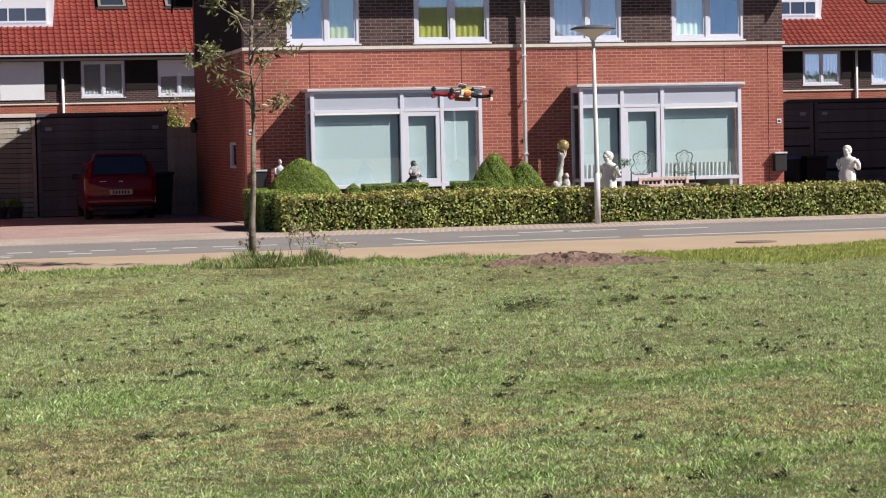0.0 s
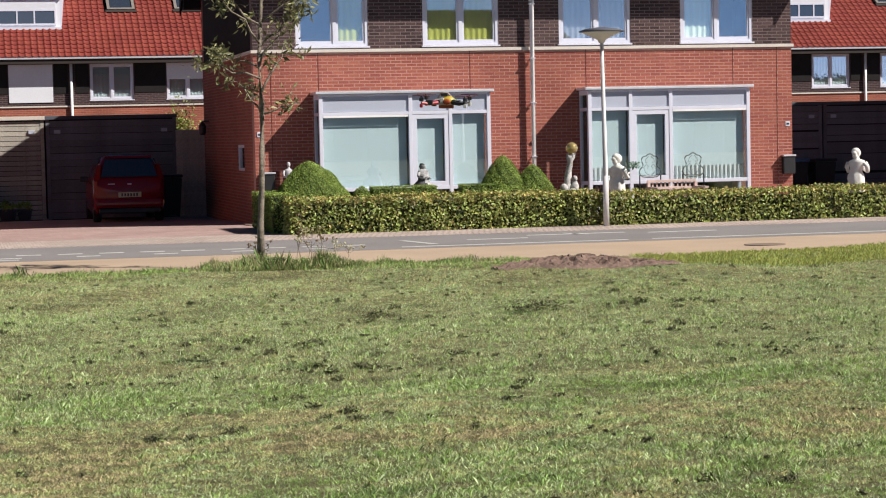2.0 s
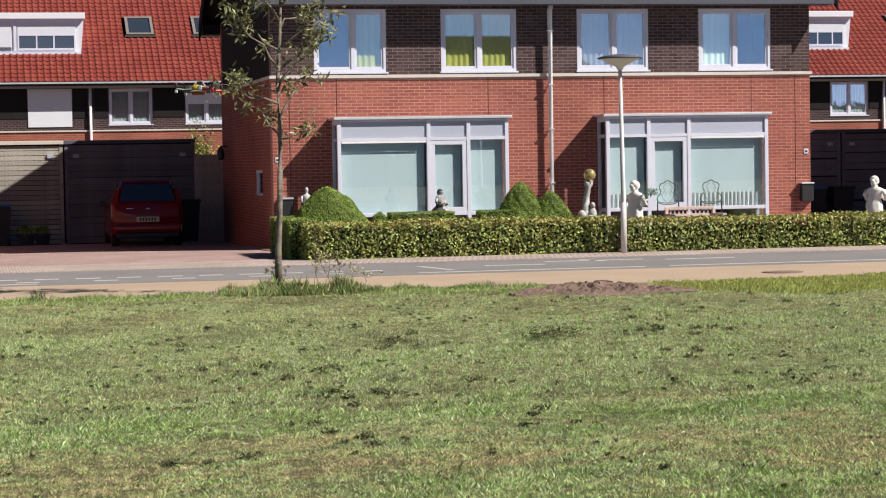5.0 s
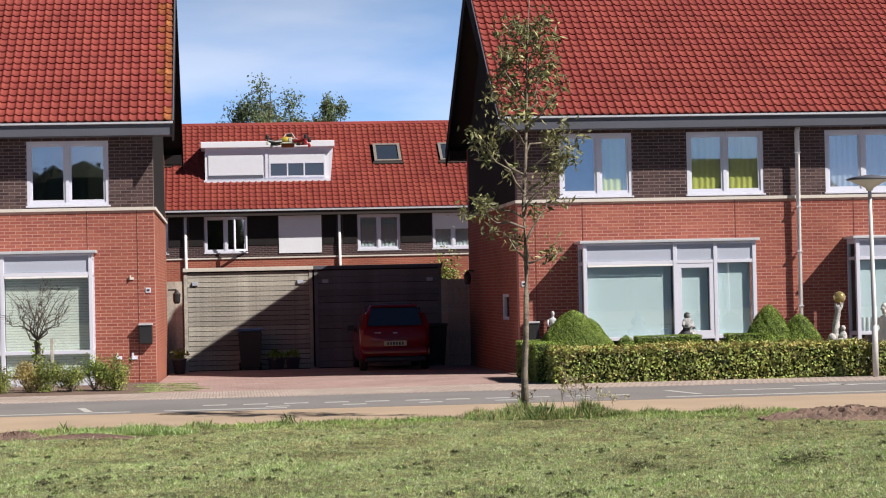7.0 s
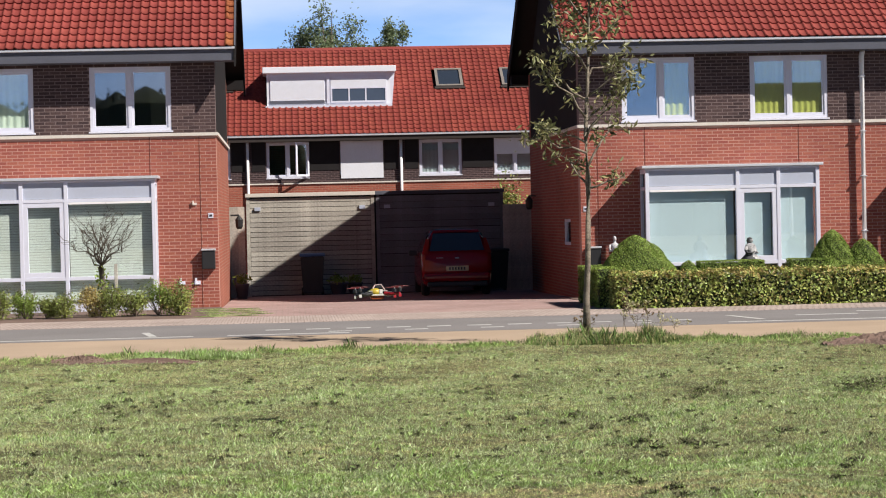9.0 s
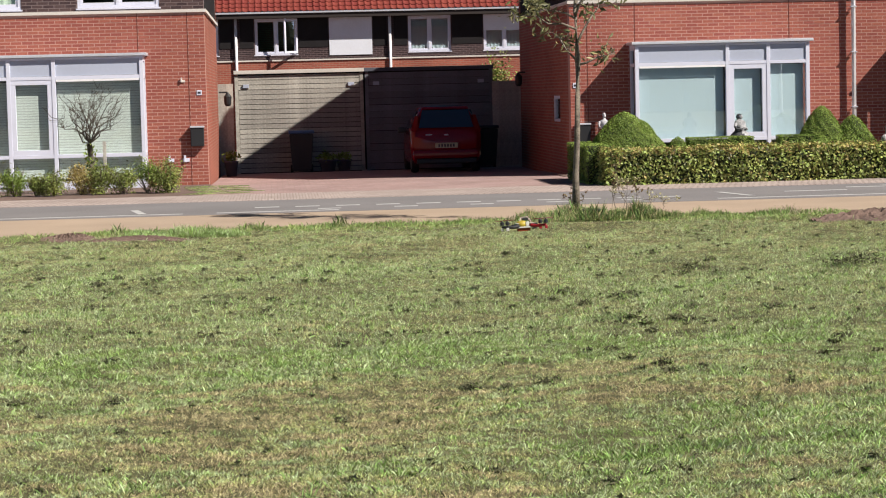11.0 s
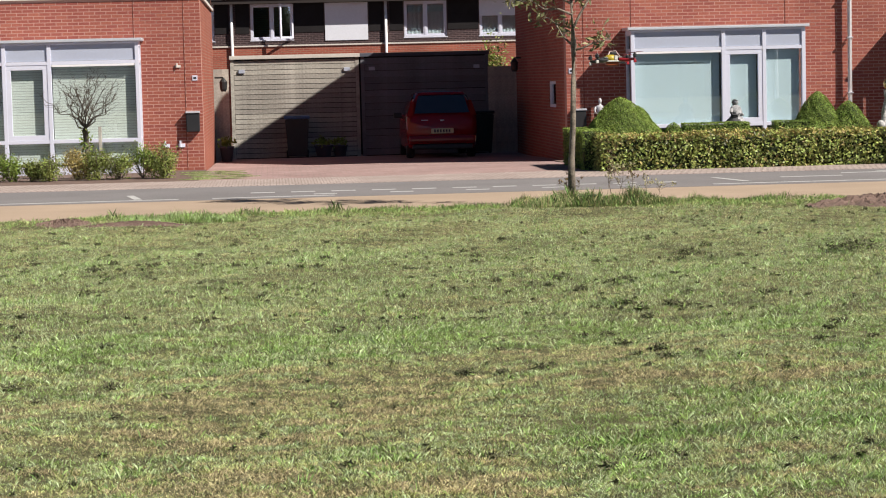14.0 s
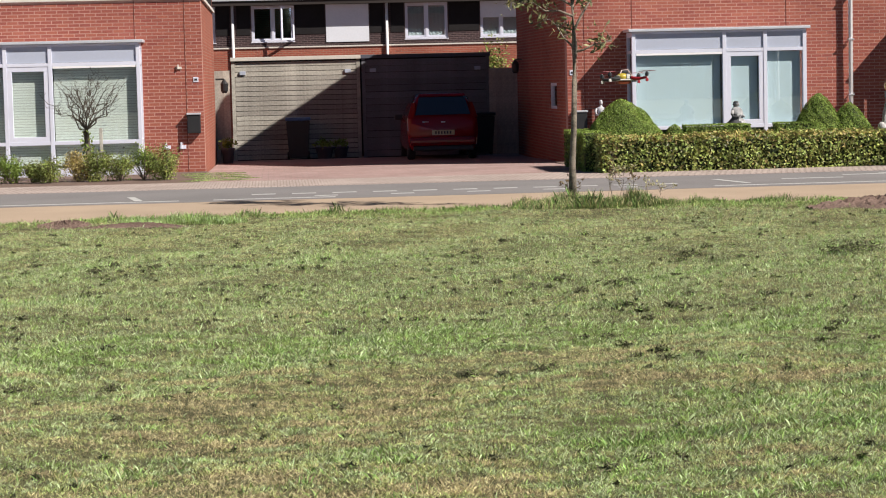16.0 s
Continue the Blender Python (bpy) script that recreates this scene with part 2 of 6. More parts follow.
# cut grass; on blade clumps the same dark colour stands for shade
CUT_AND_SHADE = material("dark_cut_grass_and_shade", (0.115, 0.115, 0.06), rough=0.95, vary=0.5, scale=10, fine=60)

# ---- building helpers ----


def link(name, bm, mat, parent=None, label="", smooth=False):
    me = bpy.data.meshes.new(name)
    bm.normal_update()
    bm.to_mesh(me)
    bm.free()
    for m in (mat if isinstance(mat, (list, tuple)) else [mat]):
        me.materials.append(m)
    if smooth:
        me.polygons.foreach_set("use_smooth", [True] * len(me.polygons))
    ob = new(name, me)
    if parent is not None:
        ob.parent = parent
    if label:
        ob["label"] = label
    return ob


def part(name, bm, mat, parent, label="", smooth=False):
    return link(name, bm, mat, parent, label, smooth)


def share(name, me, parent, m):
    """One more object on a mesh that alike pieces share."""
    ob = new(name, me)
    ob.parent = parent
    ob.matrix_basis = m
    return ob


def empty(name, m=None):
    ob = new(name)
    ob.empty_display_size = 0.2
    if m is not None:
        ob.matrix_basis = m
    return ob


def box(bm, x0, x1, y0, y1, z0, z1, bevel=0.0):
    vs = [bm.verts.new((x, y, z)) for z in (z0, z1) for x, y in ((x0, y0), (x1, y0), (x1, y1), (x0, y1))]
    fs = [bm.faces.new([vs[i] for i in f]) for f in ((3, 2, 1, 0), (4, 5, 6, 7), (0, 1, 5, 4), (1, 2, 6, 5), (2, 3, 7, 6), (3, 0, 4, 7))]
    if bevel:
        bmesh.ops.bevel(bm, geom=list({e for f in fs for e in f.edges}), offset=bevel, segments=2, affect="EDGES", profile=0.6)
    return bm


def boxes(*rows, bevel=0.0):
    bm = bmesh.new()
    for r in rows:
        box(bm, *r, bevel=bevel)
    return bm


def tube(bm, pts, radii, seg=8, cap=True):
    """A tapered tube through points."""
    rings = []
    pts = [Vector(p) for p in pts]
    for i, p in enumerate(pts):
        d = (pts[min(i + 1, len(pts) - 1)] - pts[max(i - 1, 0)]).normalized()
        q = d.to_track_quat("Z", "Y")
        r = radii[i] if isinstance(radii, (list, tuple)) else radii
        rings.append([bm.verts.new(p + q @ Vector((r * math.cos(a * 2 * math.pi / seg), r * math.sin(a * 2 * math.pi / seg), 0))) for a in range(seg)])
    for a, b in zip(rings, rings[1:]):
        for i in range(seg):
            bm.faces.new((a[i], a[(i + 1) % seg], b[(i + 1) % seg], b[i]))
    if cap:
        bm.faces.new(rings[0][::-1])
        bm.faces.new(rings[-1])
    return bm


def lathe(bm, profile, seg=20, at=(0, 0, 0)):
    """A turned body from (radius, z) pairs."""
    rings = [[bm.verts.new((at[0] + r * math.cos(a * 2 * math.pi / seg), at[1] + r * math.sin(a * 2 * math.pi / seg), at[2] + z)) for a in range(seg)] for r, z in profile]
    for a, b in zip(rings, rings[1:]):
        for i in range(seg):
            bm.faces.new((a[i], a[(i + 1) % seg], b[(i + 1) % seg], b[i]))
    bm.faces.new(rings[0][::-1])
    bm.faces.new(rings[-1])
    return bm


def ball(bm, at, size, turn=None, sub=2):
    m = Matrix.Translation(at) @ (turn or Matrix()) @ Matrix.Diagonal((*size, 1))
    bmesh.ops.create_icosphere(bm, subdivisions=sub, radius=1.0, matrix=m)
    return bm


def mesh_np(name, verts, faces, mats, parent=None, mat_index=None, smooth=False):
    """A mesh from arrays: verts (n, 3), faces (m, k)."""
    me = bpy.data.meshes.new(name)
    k = faces.shape[1]
    me.vertices.add(len(verts))
    me.vertices.foreach_set("co", verts.astype(np.float32).ravel())
    me.loops.add(faces.size)
    me.loops.foreach_set("vertex_index", faces.astype(np.int32).ravel())
    me.polygons.add(len(faces))
    me.polygons.foreach_set("loop_start", np.arange(0, faces.size, k, dtype=np.int32))
    for m in mats:
        me.materials.append(m)
    if mat_index is not None:
        me.polygons.foreach_set("material_index", mat_index.astype(np.int32))
    me.polygons.foreach_set("use_smooth", np.full(len(faces), smooth))
    me.update(calc_edges=True)
    ob = new(name, me)
    if parent is not None:
        ob.parent = parent
    return ob


def leaf_cloud(name, centres, size, mat, parent, rng, out=None, stretch=1.6, jitter=0.8, kind_of=None):
    """Folded leaves (two triangles each) at the centres, turned loosely along the outward way."""
    n = len(centres)
    d = rng.normal(size=(n, 3))
    if out is not None:
        d = out + jitter * d
    d /= np.linalg.norm(d, axis=1, keepdims=True) + 1e-9
    h = rng.normal(size=(n, 3))
    u = np.cross(d, h)
    u /= np.linalg.norm(u, axis=1, keepdims=True) + 1e-9
    v = np.cross(d, u)
    s = size * rng.uniform(0.6, 1.3, (n, 1))
    tip, base = centres + u * s * stretch * 0.5, centres - u * s * stretch * 0.5
    left, right = centres + v * s * 0.42 + d * s * 0.15, centres - v * s * 0.42 + d * s * 0.15
    verts = np.stack([base, left, tip, right], 1).reshape(-1, 3)
    i = np.arange(n)[:, None] * 4
    return mesh_np(name, verts, i + np.array([[0, 1, 2, 3]]), mat if isinstance(mat, list) else [mat], parent, kind_of)


def wall_x(bm, x0, x1, z0, z1, y0, y1, holes=()):
    """A wall along x, from y0 (outer) to y1, with through openings (x0, x1, z0, z1)."""
    xs = sorted({x0, x1, *(h[0] for h in holes), *(h[1] for h in holes)})
    zs = sorted({z0, z1, *(min(max(h[2], z0), z1) for h in holes), *(min(max(h[3], z0), z1) for h in holes)})

    def solid(i, j):
        if not (0 <= i < len(xs) - 1 and 0 <= j < len(zs) - 1):
            return False
        cx, cz = (xs[i] + xs[i + 1]) / 2, (zs[j] + zs[j + 1]) / 2
        return not any(h[0] < cx < h[1] and h[2] < cz < h[3] for h in holes)

    def quad(*p):
        bm.faces.new([bm.verts.new(q) for q in p])
    for i in range(len(xs) - 1):
        for j in range(len(zs) - 1):
            if not solid(i, j):
                continue
            a, b, c, d = xs[i], xs[i + 1], zs[j], zs[j + 1]
            quad((a, y0, c), (b, y0, c), (b, y0, d), (a, y0, d))
            quad((b, y1, c), (a, y1, c), (a, y1, d), (b, y1, d))
            if not solid(i - 1, j):
                quad((a, y1, c), (a, y0, c), (a, y0, d), (a, y1, d))
            if not solid(i + 1, j):
                quad((b, y0, c), (b, y1, c), (b, y1, d), (b, y0, d))
            if not solid(i, j - 1):
                quad((a, y1, c), (b, y1, c), (b, y0, c), (a, y0, c))
            if not solid(i, j + 1):
                quad((a, y0, d), (b, y0, d), (b, y1, d), (a, y1, d))
    return bm


def pane(name, x0, x1, y, z0, z1, mat, parent):
    ob = part(name, boxes((x0, x1, y, y + 0.006, z0, z1)), mat, parent)
    ob.visible_shadow = False
    return ob


def wavy(bm, x0, x1, y, z0, z1, depth=0.009, pitch=0.13, hem=0.0):
    """A hanging curtain with folds."""
    n = max(6, int((x1 - x0) / pitch * 6))
    low, top = [], []
    for i in range(n + 1):
        x = x0 + (x1 - x0) * i / n
        yy = y + depth * math.sin(2 * math.pi * (x - x0) / pitch + 0.7 * math.sin(9 * x))
        low.append(bm.verts.new((x, yy, z0 + hem * math.sin(5 * x))))
        top.append(bm.verts.new((x, y + 0.4 * (yy - y), z1)))
    for i in range(n):
        bm.faces.new((low[i], low[i + 1], top[i + 1], top[i]))
    return bm


def window(house, x0, x1, z0, z1, y, mid, glass=None, left=None, right=None):
    """A two-light window set in the wall: frame, casements, panes and what hangs behind them."""
    w = part("window", boxes((x0, x1, y, y + 0.09, z0, z0 + 0.06), (x0, x1, y, y + 0.09, z1 - 0.06, z1), (x0, x0 + 0.06, y, y + 0.09, z0 + 0.06, z1 - 0.06),
                             (x1 - 0.06, x1, y, y + 0.09, z0 + 0.06, z1 - 0.06), (mid - 0.035, mid + 0.035, y, y + 0.09, z0 + 0.06, z1 - 0.06)), WHITE, house)
    for a, b, hang in ((x0 + 0.06, mid - 0.035, left), (mid + 0.035, x1 - 0.06, right)):
        part("casement", boxes((a, b, y + 0.02, y + 0.07, z0 + 0.06, z0 + 0.11), (a, b, y + 0.02, y + 0.07, z1 - 0.11, z1 - 0.06),
                               (a, a + 0.045, y + 0.02, y + 0.07, z0 + 0.11, z1 - 0.11), (b - 0.045, b, y + 0.02, y + 0.07, z0 + 0.11, z1 - 0.11), bevel=0.006), WHITE, w)
        pane("pane", a + 0.045, b - 0.045, y + 0.04, z0 + 0.11, z1 - 0.11, glass or GLASS_UP, w)
        if hang:
            kind, f0, f1, mat = hang
            part(kind, wavy(bmesh.new(), a + (b - a) * f0, a + (b - a) * f1, y + 0.09, z0 + 0.02, z1), mat, w)
    part("sill", boxes((x0 - 0.03, x1 + 0.03, y - 0.06, y + 0.02, z0 - 0.035, z0 - 0.004), bevel=0.008), WHITE, w)
    return w


# ---- plan ----
FACE, REAR, LEDGE, EAVE = 42.5, 51.2, 3.40, 5.06
RIDGE_Y, RIDGE_Z = 46.9, 8.48
PERIOD, PERIOD_2 = 18.585, 20.28
SLOPE = math.atan2(RIDGE_Z - EAVE, RIDGE_Y - 41.9)


def tile_mesh(name, w, length, high=0.030, lip=0.034):
    """One clay tile, long side up the slope (y): a shallow pan and a narrow roll, proud at its lower edge."""
    prof = [(0.0, 0.15), (0.10, 0.75), (0.20, 1.0), (0.30, 0.75), (0.40, 0.15), (0.55, -0.08), (0.75, -0.12), (0.93, -0.05), (1.0, 0.15)]
    prof = [(u * w, v * high) for u, v in prof]
    verts, faces = [], []
    for y, dz in ((0.0, lip), (length, 0.0)):
        verts += [(x, y, z + dz) for x, z in prof]
    verts += [(x, 0.0, z + 0.010) for x, z in prof]
    k = len(prof)
    for i in range(k - 1):
        faces.append((i, i + 1, k + i + 1, k + i))
        faces.append((2 * k + i, 2 * k + i + 1, i + 1, i))
    me = bpy.data.meshes.new(name)
    me.from_pydata(verts, [], faces)
    for i, p in enumerate(me.polygons):
        p.use_smooth = i % 2 == 0
    return me


def tile_slope(roof, m, width, rows, wt, lt, mat_one, mat_all, near=None, skip=None, high=0.030, lip=0.034, verge=None):
    """Tiles over a slope whose lower left corner and axes are m. near(i, j): those that are parts of their own."""
    cols = int(round(width / wt))
    wt = width / cols
    proto = tile_mesh("roof_tile", wt, lt + 0.05, high, lip)
    proto.materials.append(mat_one)
    pv = np.array([v.co[:] for v in proto.vertices])
    pf = np.array([list(p.vertices) for p in proto.polygons])
    rot, off = np.array(m.to_3x3()), np.array(m.translation)
    vs, fs, mi, count, singles = [], [], [], 0, 0
    for j in range(rows):
        for i in range(cols):
            if skip and skip((i + 0.5) * wt, (j + 0.5) * lt):
                continue
            dz = random.uniform(-0.003, 0.003)
            if near and near(i, j) and singles < 300:
                share("roof_tile", proto, roof, m @ Matrix.Translation((i * wt, j * lt, dz)))
                singles += 1
            else:
                vs.append((pv + (i * wt, j * lt, dz)) @ rot.T + off)
                fs.append(pf + count)
                mi.append(np.full(len(pf), 1 if verge and (i == cols - 1 or (i == cols - 2 and random.random() < 0.35)) and random.random() < 0.8 else 0))
                count += len(pv)
    if vs:
        ob = mesh_np("roof_tiles", np.concatenate(vs), np.concatenate(fs), [mat_all] + ([verge] if verge else []), roof, np.concatenate(mi))
        ob.data.polygons.foreach_set("use_smooth", np.tile([True, False], len(ob.data.polygons) // 2))
        tagged(ob, kind="stuff")


def brickwork(wall, x0, x1, z0, z1, y, holes, mat_one, mat_all, near=None, length=0.215, course=0.0655, joint=0.012):
    """Stretcher-bond bricks proud of the mortar face at y; those within near=(x0, x1, z0, z1) are parts of their own."""
    def mesh(a, b):
        v = [(a, 0.003, 0), (b, 0.003, 0), (b, 0.003, course - joint), (a, 0.003, course - joint)]
        v += [(p[0] + (0.0015 if p[0] == a else -0.0015), -0.003, p[2] + (0.0015 if p[2] == 0 else -0.0015)) for p in v]
        return v, [(4, 5, 6, 7), (0, 1, 5, 4), (1, 2, 6, 5), (2, 3, 7, 6), (3, 0, 4, 7)]
    whole = bpy.data.meshes.new("brick")
    shape = mesh(0, length - joint)
    whole.from_pydata(shape[0], [], shape[1])
    whole.materials.append(mat_one)
    vs, fs, count, singles = [], [], 0, 0
    for j in range(int((z1 - z0) / course)):
        z = z0 + j * course + 0.5 * joint
        i, x = 0, x0 - (length / 2 if j % 2 else 0)
        while x < x1:
            a, b = max(x, x0), min(x + length - joint, x1)
            x += length
            spans = [(a, b)]
            for h in holes:
                if z + course > h[2] and z < h[3]:
                    spans = [q for c, d in spans for q in ((c, min(d, h[0])), (max(c, h[1]), d)) if q[1] - q[0] > 0.02]
            for c, d in spans:
                if d - c < 0.02:
                    continue
                dy = random.uniform(-0.0008, 0.0008)
                if near and singles < 300 and abs(d - c - (length - joint)) < 1e-6 and near[0] < c < near[1] and near[2] < z < near[3]:
                    share("brick", whole, wall, pose(c, y + dy, z))
                    singles += 1
                    continue
                v, f = mesh(c, d)
                vs.append(np.array(v) + (0, y + dy, z))
                fs.append(np.array(f) + count)
                count += len(v)
    tagged(mesh_np("bricks", np.concatenate(vs), np.concatenate(fs), [mat_all], wall), kind="stuff")


BAY_A = (7.07, 10.555, (8.875, 9.69))      # wide light, door light, side light
BAY_B = (12.595, 16.075, (13.46, 14.32))   # side light, door light, wide light


def bay(house, x0, x1, cuts, wide_first, mat_hang, slatted, low=0.30, open_right=False):
    """A box bay with a flat roof, panelled head and three lights."""
    yf = FACE - 0.63
    b = part("bay_window", boxes((x0 - 0.07, x1 + 0.07, yf - 0.06, FACE + 0.0, 2.50, 2.555), bevel=0.01), GUTTER, house, "white flat-roofed bay window")
    posts = [x0, *cuts, x1 - 0.075]
    for x in posts:
        part("post", boxes((x, x + 0.075, yf, yf + 0.1, 0.0, 2.495), bevel=0.006), WHITE, b)
    lights = [(posts[i] + 0.075, posts[i + 1]) for i in range(3)]
    sill_z = low + 0.30
    for i, (a, c) in enumerate(lights):
        door = i == 1
        part("head_panel", boxes((a, c, yf + 0.03, yf + 0.06, 2.15, 2.46)), PANEL, b)
        part("transom", boxes((a, c, yf + 0.002, yf + 0.098, 2.08, 2.145), bevel=0.005), WHITE, b)
        part("top_rail", boxes((a, c, yf + 0.002, yf + 0.098, 2.455, 2.495), bevel=0.005), WHITE, b)
        part("sill_rail", boxes((a, c, yf + 0.002, yf + 0.098, sill_z, sill_z + 0.07), bevel=0.005), WHITE, b)
        part("bottom_rail", boxes((a, c, yf + 0.002, yf + 0.098, 0.0, 0.16), bevel=0.005), WHITE, b)
        top, bot, l0, r0 = 2.08, sill_z + 0.07, a, c
        if door:
            part("casement", boxes((a, c, yf + 0.01, yf + 0.08, top - 0.09, top), (a, c, yf + 0.01, yf + 0.08, bot, bot + 0.09), (a, a + 0.09, yf + 0.01, yf + 0.08, bot + 0.09, top - 0.09),
                                   (c - 0.09, c, yf + 0.01, yf + 0.08, bot + 0.09, top - 0.09), bevel=0.006), WHITE, b)
            l0, r0, top, bot = a + 0.09, c - 0.09, top - 0.09, bot + 0.09
        pane("pane", l0, r0, yf + 0.05, bot, top, GLASS, b)
        pane("pane", a, c, yf + 0.05, 0.16, sill_z, GLASS, b)
        if not door and abs(c - a) > 1.2:
            part("awning_case", boxes((a + 0.01, c - 0.01, yf - 0.004, yf + 0.0015, 2.04, 2.079), bevel=0.001), PIPE, b, "white awning case")
        if slatted:
            z = 0.2
            rows = []
            while z < 2.05:
                rows.append((a + 0.01, c - 0.01, yf + 0.14, yf + 0.155, z, z + 0.044))
                z += 0.05
            part("slat_blind", boxes(*rows), SLATS, b)
        else:
            part("roller_blind", boxes((a + 0.01, c - (0.10 if door else 0.03), yf + 0.13, yf + 0.135, sill_z + 0.02, 2.07)), mat_hang, b)

    if not slatted and not wide_first:
        for a, c in (lights[0], lights[2]):
            part("short_curtain", wavy(bmesh.new(), a + 0.02, c - 0.02, yf + 0.105, sill_z + 0.05, sill_z + 0.34, 0.028, 0.09), NETTING, b, "short white pleated curtain")
    for x in (x0, x1 - 0.06):
        part("cheek_frame", boxes((x, x + 0.06, yf + 0.1, FACE, 2.40, 2.495), (x, x + 0.06, yf + 0.1, FACE, sill_z, sill_z + 0.07), (x, x + 0.06, yf + 0.1, FACE, 0.0, 0.16),
                                  (x, x + 0.06, yf + 0.1, FACE, 2.08, 2.145), (x, x + 0.06, FACE - 0.06, FACE, 0.16, 2.40)), WHITE, b)
        part("cheek_pane", boxes((x + 0.025, x + 0.031, yf + 0.1, FACE - 0.06, 0.16, 2.4)), GLASS, b)
    b.matrix_basis = Matrix.Diagonal((1, 1, 1.020 if slatted else 1.014, 1))
    return b


def house(dx, kinds, near_tiles=False):
    """A pair of semi-detached houses under one tiled roof."""
    h = empty("house", pose(0, 0, 0))
    x0, x1 = 5.87 + dx, 17.25 + dx
    wins = [(6.74, 8.21, 7.53), (9.335, 10.91, 10.12), (12.19, 13.72, 12.97), (14.81, 16.39, 15.59)]
    up = [(a + dx, b + dx, 3.50, 4.76) for a, b, _ in wins]
    bays = [(BAY_A[0] + dx + 0.05, BAY_A[1] + dx - 0.05, 0.16, 2.46), (BAY_B[0] + dx + 0.05, BAY_B[1] + dx - 0.05, 0.16, 2.46)]
    near = dx < 1.0
    front = part("front_wall", wall_x(bmesh.new(), x0, x1, -0.5, LEDGE, FACE, FACE + 0.3, bays), MORTAR if near else BRICK_X, h, "red brick ground floor wall")
    upper = part("upper_wall", wall_x(bmesh.new(), x0, x1, LEDGE, 5.02, FACE + 0.004, FACE + 0.3, up), MORTAR_PALE if near else DARK_X, h, "dark brown brick upper wall")
    if near:
        brickwork(front, x0, x1, 0.0, LEDGE - 0.02, FACE, [(a, b, 0.0, 2.555) for a, b, _, _ in bays], BRICK_ONE, BRICK_ALL, (x0, x0 + 2.3, 0.6, 2.8) if dx == 0 else (x1 - 2.3, x1, 0.2, 2.6))
        brickwork(upper, x0, x1, LEDGE + 0.05, 5.02, FACE + 0.004, up, BRICK_DARK, BRICK_DARK)
    part("rear_wall", boxes((x0, x1, REAR - 0.3, REAR, -0.5, 5.02)), BRICK_X, h)
    for a, b in ((x0, x0 + 0.3), (x1 - 0.3, x1)):
        bm = bmesh.new()
        wl_, wh_ = (1.03, 1.57)
        holes = [(44.1, 45.2, wl_, wh_)] if a == x0 else []
        wall_x(bm, FACE + 0.3, REAR - 0.3, -0.5, LEDGE, 0, 0.3, holes)
        bmesh.ops.transform(bm, matrix=Matrix(((0, 1, 0, a), (1, 0, 0, 0), (0, 0, 1, 0), (0, 0, 0, 1))), verts=bm.verts)
        bmesh.ops.reverse_faces(bm, faces=bm.faces)
        side = part("side_wall", bm, BRICK_Y, h)
        if holes:
            sw = part("side_window", boxes((a + 0.02, a + 0.1, 44.1, 45.2, 1.03, 1.09), (a + 0.02, a + 0.1, 44.1, 45.2, 1.51, 1.57), (a + 0.02, a + 0.1, 44.1, 44.16, 1.09, 1.51), (a + 0.02, a + 0.1, 45.14, 45.2, 1.09, 1.51)), WHITE, h)
            part("pane", boxes((a + 0.05, a + 0.056, 44.16, 45.14, 1.09, 1.51)), GLASS_UP, sw)
        # gable above the ledge
        bm = bmesh.new()
        prof = [(FACE + 0.3, LEDGE), (REAR - 0.3, LEDGE), (REAR - 0.3, 5.0), (RIDGE_Y, RIDGE_Z - 0.35), (FACE + 0.3, 5.0)]
        vs = [[bm.verts.new((x, y, z)) for y, z in prof] for x in (a, b)]
        bm.faces.new(vs[0][::-1])
        bm.faces.new(vs[1])
        for i in range(5):
            bm.faces.new((vs[0][i], vs[0][(i + 1) % 5], vs[1][(i + 1) % 5], vs[1][i]))
        bmesh.ops.recalc_face_normals(bm, faces=bm.faces)
        part("gable", bm, BOARD_DARK, h, "black boarded gable")
    part("ledge", boxes((x0 - 0.04, x1 + 0.04, FACE - 0.045, FACE - 0.002, 3.385, 3.445), (x0 - 0.045, x0 - 0.002, FACE - 0.002, REAR, 3.385, 3.445), (x1 + 0.002, x1 + 0.045, FACE - 0.002, REAR, 3.385, 3.445)), TRIM, h, "pale stone ledge")
    part("upper_floor", boxes((x0 + 0.3, x1 - 0.3, FACE + 0.3, REAR - 0.3, 2.75, 2.95), (x0 + 0.3, x1 - 0.3, FACE + 2.6, FACE + 2.7, 0.0, 2.75), (x0 + 0.3, x1 - 0.3, FACE + 2.6, FACE + 2.7, 2.95, 5.0)), ROOM, h)
    for (a, b, mid), (lft, rgt) in zip(wins, kinds["curtains"]):
        window(h, a + dx, b + dx, 3.50, 4.76, FACE + 0.012, mid + dx, None, lft, rgt)
    for (a, b, cuts), wide in ((BAY_A, True), (BAY_B, False)):
        bay(h, a + dx, b + dx, [c + dx for c in cuts], wide, BLIND, kinds["slatted"])
    # eaves, gutter, verge
    part("fascia", boxes((x0 - 0.40, x1 + 0.40, 42.0, FACE + 0.0, 4.82, 5.035), bevel=0.004), FASCIA, h, "grey boarded eaves")
    part("fascia", boxes((x0 - 0.40, x1 + 0.40, REAR, REAR + 0.6, 4.80, 5.02)), BOARD_DARK, h)
    part("gutter", boxes((x0 - 0.42, x1 + 0.42, 41.95, 42.05, 5.037, 5.085), bevel=0.01), GUTTER, h)
    bm = bmesh.new()
    xs = (x0 - 0.40, x1 + 0.40)
    prof = [(42.07, 5.08), (RIDGE_Y, RIDGE_Z - 0.06), (REAR + 0.67, 5.02), (REAR + 0.67, 4.90), (RIDGE_Y, RIDGE_Z - 0.22), (42.07, 5.03)]
